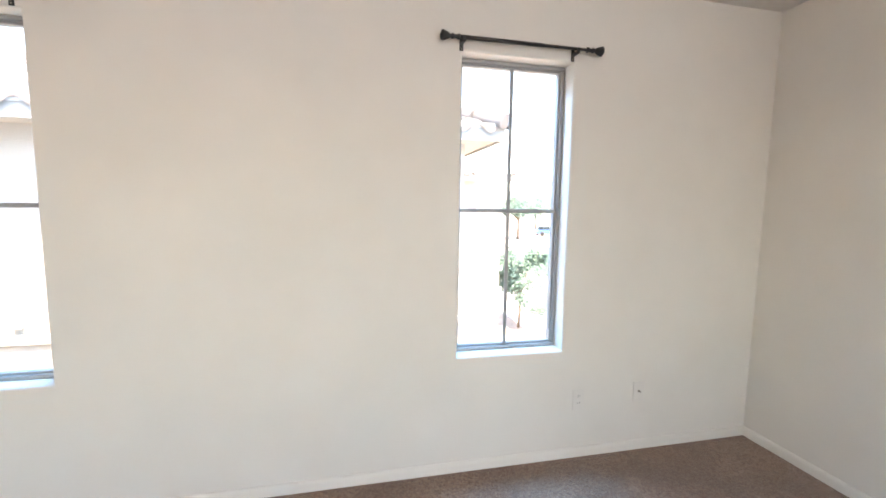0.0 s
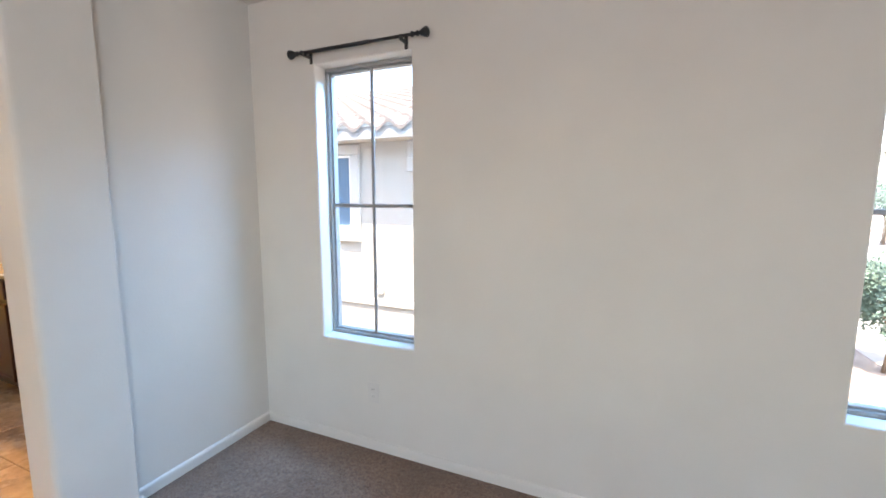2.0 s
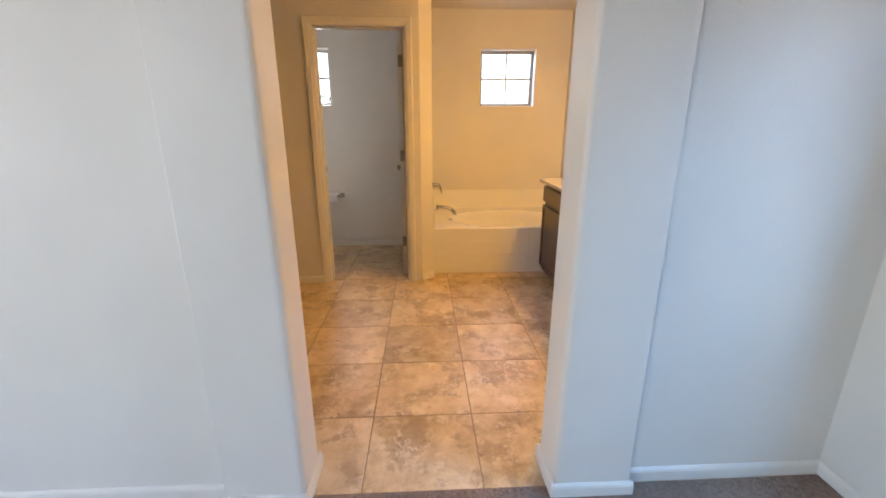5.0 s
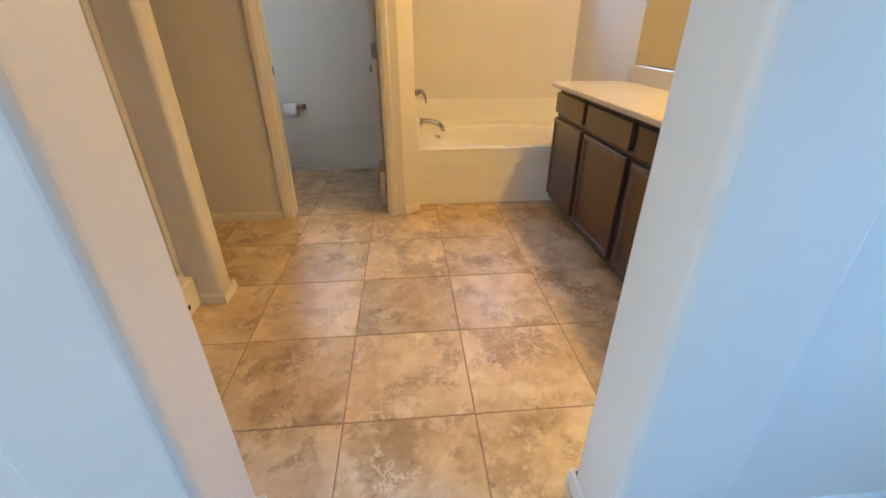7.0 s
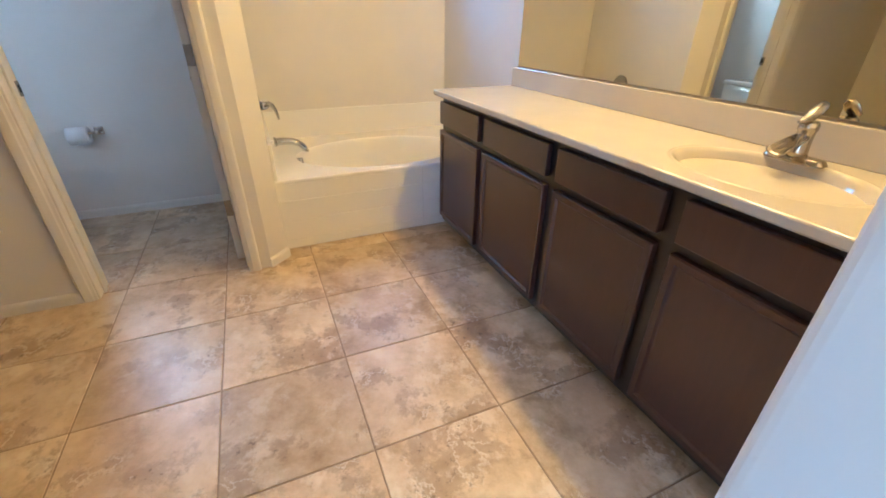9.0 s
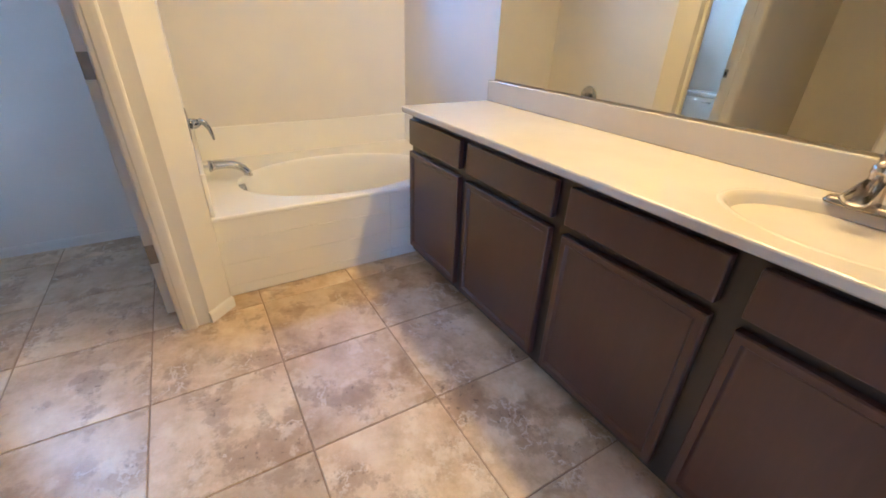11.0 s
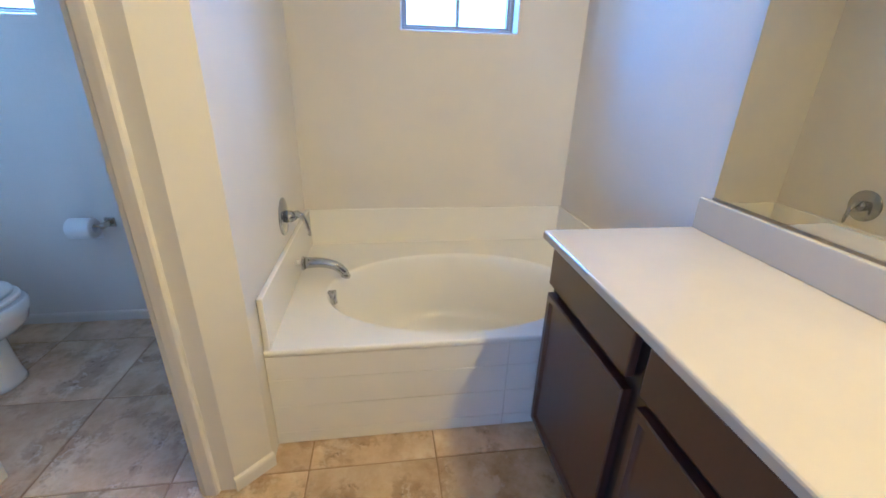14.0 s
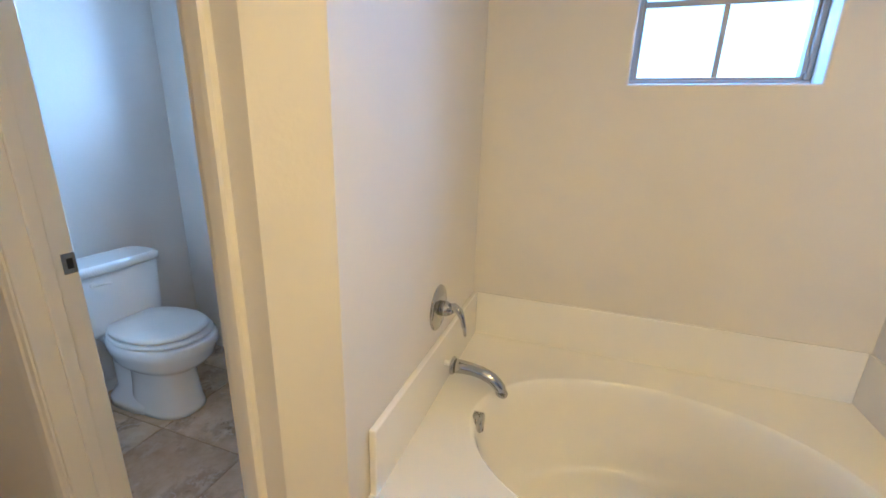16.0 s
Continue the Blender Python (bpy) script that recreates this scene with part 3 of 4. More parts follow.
for face in (DOORWALL, DOORBACK):
    part("casing", casing(((OPEN_S - 0.010, 0.0), (OPEN_S - 0.010, OPEN_T + 0.006)), face, -1), TRIM, doorway)
    part("casing", casing(((OPEN_N + 0.003, 0.0), (OPEN_N + 0.003, OPEN_T + 0.006)), face, 1), TRIM, doorway)
    part("casing", casing(((OPEN_S - 0.010, OPEN_T + 0.006), (OPEN_N + 0.003, OPEN_T + 0.006)), face, 1), TRIM, doorway)
for row in ((DOORBACK - 0.003, DOORWALL + 0.003, OPEN_S - 0.02, OPEN_S, 0, OPEN_T + 0.02), (DOORBACK - 0.003, DOORWALL + 0.003, OPEN_N, OPEN_N + 0.02, 0, OPEN_T + 0.02), (DOORBACK - 0.003, DOORWALL + 0.003, OPEN_S, OPEN_N, OPEN_T, OPEN_T + 0.02)):
    part("jamb", boxes((*row, 0.002, 1)), TRIM, doorway)
for row in ((-4.435, -4.40, OPEN_S, OPEN_S + 0.011, 0, OPEN_T), (-4.435, -4.40, OPEN_N - 0.011, OPEN_N, 0, OPEN_T), (-4.435, -4.40, OPEN_S + 0.011, OPEN_N - 0.011, OPEN_T - 0.011, OPEN_T)):
    part("stop", boxes((*row, 0.002, 1)), TRIM, doorway)
strike = part("strike_plate", boxes((-4.491, -4.457, OPEN_S, OPEN_S + 0.003, 0.94, 1.0, 0.001, 1)), STEEL, doorway, "dull steel strike plate")
part("strike_hole", boxes((-4.482, -4.467, OPEN_S + 0.0025, OPEN_S + 0.0045, 0.955, 0.985)), DARK, strike)

door = tagged(new("door_1"), "cream door standing open against the partition", "door", "", "structure")
door.location = (-4.498, 0.395, 0.008)
part("door_panel", boxes((-5.16, -4.498, 0.360, 0.396, 0.010, 2.040, 0.002, 1)), TRIM, door)
for z in (0.325, 1.082, 1.83):
    hinge = part("hinge", boxes((-4.492, -4.445, OPEN_N - 0.0035, OPEN_N + 0.001, z - 0.045, z + 0.045, 0.001, 1)), STEEL, door, "dull steel hinge leaf")
    part("hinge_leaf", boxes((-4.4985, -4.4945, 0.361, 0.395, z - 0.045, z + 0.045, 0.001, 1)), STEEL, hinge)
    bm = bmesh.new()
    lathe(bm, [(0.006, -0.047), (0.006, 0.047)], 10, pose(-4.499, OPEN_N + 0.001, z))
    part("hinge_pin", bm, STEEL, hinge)
bm = bmesh.new()
lathe(bm, [(0.030, 0.0), (0.030, 0.006), (0.012, 0.010), (0.011, 0.030), (0.022, 0.038), (0.026, 0.050), (0.022, 0.060), (0.008, 0.064)], 20, pose(-5.09, 0.360, 0.93, 90, 0, 0))
part("door_knob", bm, STEEL, door, "dull steel door knob")

# ---- curtain rods ----


def curtain_rod(x0, x1, y, z):
    rod = thing("curtain_rod", "black iron curtain rod with faceted end knobs above the window", "curtain rod", "curtain rods", ((x0 + x1) / 2, NORTH, z))
    bm = bmesh.new()
    tube(bm, [(x0 + 0.07, y, z), (x0 + 0.5, y, z)], 0.0095, 14)
    part("outer_tube", bm, BLACK, rod)
    bm = bmesh.new()
    tube(bm, [(x0 + 0.48, y, z), (x1 - 0.07, y, z)], 0.0075, 14)
    part("inner_tube", bm, BLACK, rod)
    for x, turn in ((x0, 90), (x1, -90)):
        bm = bmesh.new()
        lathe(bm, [(0.010, -0.088), (0.014, -0.082), (0.010, -0.074), (0.008, -0.062), (0.014, -0.052), (0.008, -0.044), (0.010, -0.040), (0.014, -0.034), (0.023, -0.012), (0.024, -0.004), (0.016, 0.002), (0.004, 0.006)], 10, pose(x, y, z, 0, -turn, 0))
        part("finial", bm, BLACK, rod)
    for x in (x0 + 0.105, x1 - 0.135):
        br = part("bracket", boxes((x - 0.009, x + 0.009, NORTH - 0.004, NORTH, z - 0.046, z + 0.012, 0.001, 1), (x - 0.007, x + 0.007, y - 0.012, NORTH - 0.004, z - 0.022, z - 0.011, 0.001, 1), (x - 0.007, x + 0.007, y - 0.014, y - 0.010, z - 0.022, z + 0.004, 0.001, 1)), BLACK, rod)
        for dz in (-0.038, -0.027):
            bm = bmesh.new()
            lathe(bm, [(0.0045, 0), (0.0035, 0.002)], 8, pose(x, NORTH - 0.004, z + dz, 90, 0, 0))
            part("screw", bm, NICKEL, br)
    return rod


rod_a = curtain_rod(-1.790, -0.980, NORTH - 0.045, 2.138)
copy_thing(rod_a, pose(0.922, NORTH, 2.134))

# ---- outlets on the bedroom wall ----


def outlet(x, z):
    o = thing("outlet", "white duplex power outlet on the wall", "outlet", "wall outlets", (x, NORTH, z))
    part("plate", boxes((x - 0.035, x + 0.035, NORTH - 0.005, NORTH + 0.001, z - 0.058, z + 0.058, 0.003, 2)), IVORY, o)
    for dz in (-0.021, 0.021):
        face = part("socket", boxes((x - 0.016, x + 0.016, NORTH - 0.007, NORTH - 0.004, z + dz - 0.0145, z + dz + 0.0145, 0.004, 2)), IVORY, o)
        for dx in (-0.006, 0.006):
            part("slot", boxes((x + dx - 0.001, x + dx + 0.001, NORTH - 0.0075, NORTH - 0.0065, z + dz - 0.002, z + dz + 0.007)), DARK, face)
    return o


first = outlet(-1.337, 0.333)
copy_thing(first, pose(1.316, NORTH, 0.331))
jack = thing("cable_plate", "white cable television plate with a brass jack", "wall plate", "", (1.691, NORTH, 0.345))
part("plate", boxes((1.656, 1.726, NORTH - 0.005, NORTH + 0.001, 0.287, 0.403, 0.003, 2)), IVORY, jack)
bm = bmesh.new()
lathe(bm, [(0.0065, 0), (0.0065, 0.004), (0.0045, 0.005), (0.0045, 0.013)], 12, pose(1.691, NORTH - 0.005, 0.347, 90, 0, 0))
part("coax_jack", bm, STEEL, jack)

# ---- vanity ----
CAB_FACE, CAB_Z0, CAB_TOP = 1.640, 0.058, 0.858


def cabinet_front(unit, x0, x1, z0, z1, name, panel):
    """A drawer front or door: a frame with a stepped inner bead round a sunk panel."""
    y0 = CAB_FACE - 0.002
    bm = bmesh.new()
    if not panel:
        box(bm, x0, x1, y0 - 0.026, y0, z0, z1, 0.005, 2)
        return part(name, bm, WOOD, unit)
    w = 0.030
    loops = [(0.0, 0.0), (0.0, -0.022), (0.004, -0.026), (w - 0.006, -0.026), (w, -0.017), (w + 0.004, -0.015), (w + 0.008, -0.0145)]
    rings = []
    for inset, d in loops:
        rings.append([bm.verts.new((x, y0 + d, z)) for x, z in ((x0 + inset, z0 + inset), (x1 - inset, z0 + inset), (x1 - inset, z1 - inset), (x0 + inset, z1 - inset))])
    for a, b in zip(rings, rings[1:]):
        for i in range(4):
            bm.faces.new((a[i], a[(i + 1) % 4], b[(i + 1) % 4], b[i]))
    bm.faces.new(rings[0])
    frame_ob = part(name, bm, WOOD, unit)
    k = w + 0.008
    part("panel", boxes((x0 + k - 0.001, x1 - k + 0.001, y0 - 0.0143, y0 - 0.004, z0 + k - 0.001, z1 - k + 0.001)), WOOD, frame_ob)
    return frame_ob


def cabinet_unit(x0, x1, d0, d1, label, low0=False, low1=False):
    unit = thing("vanity_cabinet", label, "cabinet", "vanity cabinets", ((x0 + x1) / 2, 1.87, 0))
    t = 0.018
    part("side_panel", boxes((x0, x0 + t, CAB_FACE + 0.02, NORTH - 0.012, CAB_Z0, 0.70 if low0 else CAB_TOP)), WOOD, unit)
    part("side_panel", boxes((x1 - t, x1, CAB_FACE + 0.02, NORTH - 0.012, CAB_Z0, 0.70 if low1 else CAB_TOP)), WOOD, unit)
    part("bottom_panel", boxes((x0 + t, x1 - t, CAB_FACE + 0.02, NORTH - 0.004, CAB_Z0 + 0.03, CAB_Z0 + 0.048)), WOOD, unit)
    part("back_panel", boxes((x0 + t, x1 - t, NORTH - 0.012, NORTH - 0.004, CAB_Z0 + 0.048, CAB_TOP)), WOOD, unit)
    # toe kick and face frame carry the gap shade in their colour
    part("toe_kick", boxes((x0, x1, CAB_FACE + 0.05, CAB_FACE + 0.066, 0.0, CAB_Z0)), SHADED_FRAMEWOOD, unit)
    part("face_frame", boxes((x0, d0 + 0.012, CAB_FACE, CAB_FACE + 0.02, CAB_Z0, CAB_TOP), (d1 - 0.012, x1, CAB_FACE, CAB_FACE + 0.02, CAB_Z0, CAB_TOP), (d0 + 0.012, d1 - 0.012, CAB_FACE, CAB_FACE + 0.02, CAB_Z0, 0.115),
                             (d0 + 0.012, d1 - 0.012, CAB_FACE, CAB_FACE + 0.02, 0.650, 0.705), (d0 + 0.012, d1 - 0.012, CAB_FACE, CAB_FACE + 0.02, 0.812, CAB_TOP)), SHADED_FRAMEWOOD, unit, "face frame coloured near-black for the shade between the fronts")
    cabinet_front(unit, d0, d1, 0.692, 0.822, "drawer_front", False)
    cabinet_front(unit, d0, d1, 0.100, 0.657, "door", True)
    return unit


cabinet_unit(-4.475, -3.952, -4.462, -3.980, "espresso vanity cabinet with a drawer beside the tub")
cabinet_unit(-3.952, -3.375, -3.924, -3.405, "espresso vanity cabinet with a drawer and panelled door")
cabinet_unit(-3.375, -2.832, -3.345, -2.860, "espresso vanity cabinet with a false drawer below the sink", False, True)
cabinet_unit(-2.832, ARCH_BACK - 0.004, -2.800, -2.300, "espresso vanity cabinet with a drawer beside the archway", True, False)

SINK = (-2.755, 1.822, 0.262, 0.190)
counter = thing("vanity_counter", "cream cultured marble counter with a moulded oval sink", "countertop", "", (-3.36, 1.84, CAB_TOP))
CT = 0.888
bm = bmesh.new()
X0, X1, Y0, Y1 = -4.452, ARCH_BACK - 0.003, 1.567, NORTH - 0.003
rim, outer = plate_with_oval(bm, -3.1, X1, Y0 + 0.006, Y1, CT, *SINK)
basin(bm, rim, SINK[0], SINK[1], [(0.985, CT + 0.002), (0.96, CT + 0.003), (0.93, CT + 0.0005), (0.90, CT - 0.010), (0.86, CT - 0.032), (0.79, CT - 0.070), (0.69, CT - 0.105), (0.54, CT - 0.130), (0.36, CT - 0.144), (0.12, CT - 0.150)])
vs = [bm.verts.new(v) for v in ((X0, Y0 + 0.006, CT), (-3.1, Y0 + 0.006, CT), (-3.1, Y1, CT), (X0, Y1, CT))]
bm.faces.new(vs)
prof = [(Y0 + 0.006, CT), (Y0 + 0.002, CT - 0.002), (Y0, CT - 0.006), (Y0, CT - 0.024), (Y0 + 0.006, CT - 0.030), (Y1, CT - 0.030)]
rows = [[bm.verts.new((x, y, z)) for y, z in prof] for x in (X0, X1)]
for i in range(len(prof) - 1):
    bm.faces.new((rows[0][i], rows[0][i + 1], rows[1][i + 1], rows[1][i]))
for x in (X0, X1):
    bm.faces.new([bm.verts.new((x, y, z)) for y, z in prof + [(Y1, CT)]])
part("worktop", bm, MARBLE, counter)
part("backsplash", boxes((X0, X1, NORTH - 0.022, NORTH - 0.002, CT, 0.992, 0.004, 2)), MARBLE, counter)
part("side_splash", boxes((X1 - 0.019, X1, Y0 + 0.01, NORTH - 0.022, CT, 0.992, 0.004, 2)), MARBLE, counter)
bm = bmesh.new()
lathe(bm, [(0.022, 0), (0.022, 0.003), (0.014, 0.004), (0.013, 0.001)], 20, pose(SINK[0], SINK[1], CT - 0.150))
part("sink_drain", bm, CHROME, counter, "chrome sink drain")

mirror = thing("mirror", "large frameless wall mirror above the vanity", "mirror", "", (-3.37, NORTH, 0.996))
part("mirror_glass", boxes((-4.412, -2.33, NORTH - 0.007, NORTH - 0.001, 0.996, 2.02, 0.001, 1)), MIRROR, mirror)
part("bottom_channel", boxes((-4.412, -2.33, NORTH - 0.010, NORTH - 0.0075, 0.993, 1.001)), STEEL, mirror, "thin dull metal channel")

FX, FY = -2.785, 2.0
faucet = thing("sink_faucet", "brushed nickel single-lever faucet with an open trough spout", "faucet", "", (FX, FY, CT))
bm = bmesh.new()
loft(bm, [(FX, FY, 0.080, 0.028, CT, 3.5), (FX, FY, 0.080, 0.028, CT + 0.005, 3.5), (FX, FY, 0.076, 0.025, CT + 0.008, 3.5), (FX, FY, 0.074, 0.024, CT + 0.014, 3.5), (FX, FY, 0.05, 0.02, CT + 0.017, 2.5)], 40)
part("base_plate", bm, NICKEL, faucet)
bm = bmesh.new()
loft(bm, [(FX, FY, 0.028, 0.026, CT + 0.013), (FX, FY, 0.025, 0.024, CT + 0.028), (FX, FY + 0.003, 0.022, 0.022, CT + 0.055), (FX, FY + 0.006, 0.021, 0.021, CT + 0.082), (FX, FY + 0.006, 0.024, 0.024, CT + 0.086), (FX, FY + 0.006, 0.024, 0.024, CT + 0.102), (FX, FY + 0.006, 0.018, 0.018, CT + 0.110)], 28)
part("body", bm, NICKEL, faucet)
bm = bmesh.new()
L = 0.095
sec = []
for k in range(7):
    f = k / 6
    y, z, w, d = FY - 0.008 - L * f, CT + 0.062 - 0.026 * f - 0.004 * f * f, 0.020 + 0.008 * f, 0.027 - 0.010 * f
    sec.append([bm.verts.new((FX + w * math.cos(q), y, z + 0.010 - d * math.sin(q))) for q in [math.pi * i / 10 for i in range(11)]] +
               [bm.verts.new((FX + (w - 0.003) * math.cos(q), y, z + 0.010 - (d - 0.003) * math.sin(q))) for q in [math.pi * i / 10 for i in range(10, -1, -1)]])
for p, q in zip(sec, sec[1:]):
    for i in range(len(p)):
        j = (i + 1) % len(p)
        bm.faces.new((p[i], p[j], q[j], q[i])).smooth = True
bm.faces.new(sec[0])
bm.faces.new(sec[-1][::-1])
part("trough_spout", bm, NICKEL, faucet)
bm = bmesh.new()
tube(bm, [(FX, FY - 0.052, CT + 0.112), (FX, FY - 0.030, CT + 0.114), (FX, FY - 0.010, CT + 0.120), (FX, FY + 0.012, CT + 0.134), (FX, FY + 0.036, CT + 0.148), (FX, FY + 0.048, CT + 0.147)], [0.004, 0.010, 0.016, 0.018, 0.015, 0.009], 16, 0.9)
part("lever", bm, NICKEL, faucet)

light_bar = thing("vanity_light", "four-bulb bath light bar above the mirror", "wall lamp", "", (-3.35, NORTH, 2.14))
part("back_plate", boxes((-3.95, -2.75, NORTH - 0.03, NORTH, 2.09, 2.19, 0.006, 2)), NICKEL, light_bar)
for x, y, z in VANITY_BULBS:
    bm = bmesh.new()
    lathe(bm, [(0.025, 0), (0.025, 0.03), (0.018, 0.06)], 16, pose(x, NORTH - 0.03, z, 90, 0, 0))
    socket = part("bulb_socket", bm, NICKEL, light_bar)
    bm = bmesh.new()
    bmesh.ops.create_uvsphere(bm, u_segments=20, v_segments=12, radius=0.046, matrix=pose(x, y, z))
    part("bulb", bm, BULBGLASS, socket, "lit round bulb").visible_shadow = False

# ---- tub ----
tub = thing("bathtub", "white oval garden tub with a tiled front", "bathtub", "", (-5.0, 1.38, 0))
DECK, APRON = 0.433, -4.524
TUBX, TUBY, TRX, TRY = -4.955, 1.375, 0.375, 0.580
bm = bmesh.new()
rim, outer = plate_with_oval(bm, WEST + 0.004, APRON - 0.008, TUBWALL + 0.0008, NORTH - 0.004, DECK, TUBX, TUBY, TRX, TRY)
basin(bm, rim, TUBX, TUBY, [(0.990, DECK - 0.003), (0.978, DECK - 0.010), (0.965, DECK - 0.024), (0.945, DECK - 0.07), (0.915, DECK - 0.15), (0.875, DECK - 0.24), (0.84, DECK - 0.295), (0.79, DECK - 0.335), (0.72, DECK - 0.352), (0.4, DECK - 0.356)])
part("tub_basin", bm, ACRYLIC, tub)
bm = bmesh.new()
prof = [(APRON - 0.008, DECK), (APRON - 0.003, DECK - 0.002), (APRON, DECK - 0.007), (APRON, DECK - 0.022), (APRON - 0.004, DECK - 0.026)]
rows = [[bm.verts.new((x, y, z)) for x, z in prof] for y in (TUBWALL + 0.0008, NORTH - 0.004)]
for i in range(len(prof) - 1):
    bm.faces.new((rows[0][i], rows[0][i + 1], rows[1][i + 1], rows[1][i])).smooth = True
part("rolled_edge", bm, ACRYLIC, tub)
part("apron_backing", boxes((APRON - 0.03, APRON - 0.006, TUBWALL + 0.0008, NORTH - 0.004, 0.0, DECK - 0.02)), TRIM, tub)
LEDGE = 0.637
part("ledge", boxes((WEST + 0.004, APRON - 0.012, TUBWALL + 0.001, TUBWALL + 0.022, DECK - 0.006, LEDGE, 0.005, 3)), ACRYLIC, tub, "raised white ledge against the wall")
part("ledge", boxes((WEST + 0.001, WEST + 0.018, TUBWALL + 0.022, NORTH - 0.014, DECK - 0.006, LEDGE, 0.005, 3)), ACRYLIC, tub, "raised white ledge against the wall")
part("ledge", boxes((WEST + 0.004, -4.475, NORTH - 0.014, NORTH - 0.001, DECK - 0.006, LEDGE, 0.005, 3)), ACRYLIC, tub, "raised white ledge against the wall")
for z0, z1 in ((0.004, 0.0575), (0.059, 0.1815), (0.183, 0.3055), (0.307, 0.408)):
    cuts = (TUBWALL + 0.0, 1.52, NORTH - 0.005)
    for y0, y1 in zip(cuts, cuts[1:]):
        part("apron_tile", boxes((APRON - 0.007, APRON - 0.0015, y0 + 0.0008, y1 - 0.0008, z0, z1, 0.001, 1)), ACRYLIC, tub)

valve = thing("tub_valve", "chrome tub valve with a curved lever on the wall", "faucet", "", (-5.04, TUBWALL, 0.757))
bm = bmesh.new()
lathe(bm, [(0.082, 0), (0.082, 0.003), (0.076, 0.007), (0.03, 0.011)], 40, pose(-5.04, TUBWALL, 0.757, -90, 0, 0))
part("escutcheon", bm, CHROME, valve)
bm = bmesh.new()
lathe(bm, [(0.027, 0.008), (0.026, 0.036), (0.022, 0.042), (0.019, 0.050), (0.012, 0.058)], 24, pose(-5.04, TUBWALL, 0.757, -90, 0, 0))
part("cartridge_sleeve", bm, CHROME, valve)
bm = bmesh.new()
tube(bm, [(-5.04, TUBWALL + 0.036, 0.766), (-5.04, TUBWALL + 0.058, 0.768), (-5.04, TUBWALL + 0.078, 0.756), (-5.038, TUBWALL + 0.091, 0.732), (-5.036, TUBWALL + 0.099, 0.702), (-5.034, TUBWALL + 0.104, 0.670)], [0.014, 0.019, 0.017, 0.013, 0.010, 0.007], 16, 0.8)
part("lever", bm, CHROME, valve)
spout = thing("tub_spout", "chrome tub spout curving down over the rim", "tub spout", "", (-5.07, TUBWALL + 0.02, 0.50))
SPZ = 0.520
bm = bmesh.new()
lathe(bm, [(0.010, 0), (0.010, 0.030)], 16, pose(-5.07, TUBWALL + 0.020, SPZ + 0.006, -90, 0, 0))
part("adapter", bm, PLASTIC, spout, "white plastic pipe adapter")
bm = bmesh.new()
lathe(bm, [(0.029, 0), (0.034, 0.003), (0.034, 0.010), (0.029, 0.015)], 28, pose(-5.07, TUBWALL + 0.048, SPZ, -90, 0, 0))
part("flange", bm, CHROME, spout)
bm = bmesh.new()
tube(bm, [(-5.07, TUBWALL + y, SPZ + z) for y, z in ((0.056, 0.0), (0.090, 0.002), (0.130, 0.001), (0.165, -0.005), (0.195, -0.016), (0.218, -0.032), (0.233, -0.050), (0.240, -0.066))],
     [0.028, 0.025, 0.023, 0.0225, 0.0225, 0.022, 0.021, 0.021], 20)
part("spout_body", bm, CHROME, spout)
bm = bmesh.new()
lathe(bm, [(0.023, -0.004), (0.023, 0.006), (0.014, 0.008), (0.013, 0.0)], 20, pose(-5.07, TUBWALL + 0.241, SPZ - 0.069, 165, 0, 0))
part("aerator", bm, CHROME, spout)
over = thing("overflow_plate", "chrome overflow plate on the tub's inner wall", "overflow plate", "", (-4.957, 0.815, 0.385))
bm = bmesh.new()
OY = TUBY - TRY * 0.982
lathe(bm, [(0.033, 0.0), (0.033, 0.014), (0.030, 0.0155), (0.033, 0.017), (0.034, 0.030), (0.030, 0.035), (0.012, 0.037)], 36, pose(-4.953, OY - 0.002, 0.400, -90, 0, 0))
part("plate", bm, CHROME, over)
part("slot", boxes((-4.960, -4.946, OY + 0.024, OY + 0.0345, 0.368, 0.386, 0.002, 1)), DARK, over)

# ---- toilet room ----
toilet = thing("toilet", "white two-piece toilet with its lid down", "toilet", "", (-5.01, -0.74, 0))
TX = -5.01
bm = bmesh.new()
loft(bm, [(TX, -0.772, 0.116, 0.185, 0.0, 2.6), (TX, -0.772, 0.114, 0.183, 0.020, 2.6), (TX, -0.770, 0.107, 0.175, 0.060, 2.5), (TX, -0.768, 0.102, 0.168, 0.130, 2.4), (TX, -0.766, 0.100, 0.166, 0.215, 2.4), (TX, -0.758, 0.112, 0.180, 0.240, 2.3), (TX, -0.746, 0.148, 0.220, 0.268, 2.2), (TX, -0.737, 0.172, 0.244, 0.305, 2.2), (TX, -0.733, 0.181, 0.253, 0.345, 2.2), (TX, -0.731, 0.187, 0.259, 0.360, 2.2), (TX, -0.731, 0.187, 0.259, 0.394, 2.2), (TX, -0.731, 0.178, 0.250, 0.402, 2.2)], 48)
part("bowl", bm, PORCELAIN, toilet)
bm = bmesh.new()
loft(bm, [(TX, -0.90, 0.125, 0.17, 0.0, 3.5), (TX, -0.90, 0.120, 0.165, 0.045, 3.5), (TX, -0.92, 0.075, 0.14, 0.075, 3), (TX, -0.94, 0.070, 0.13, 0.30, 3), (TX, -0.95, 0.12, 0.13, 0.365, 4), (TX, -0.95, 0.12, 0.13, 0.395, 4)], 36)
part("trapway", bm, PORCELAIN, toilet)
bm = bmesh.new()
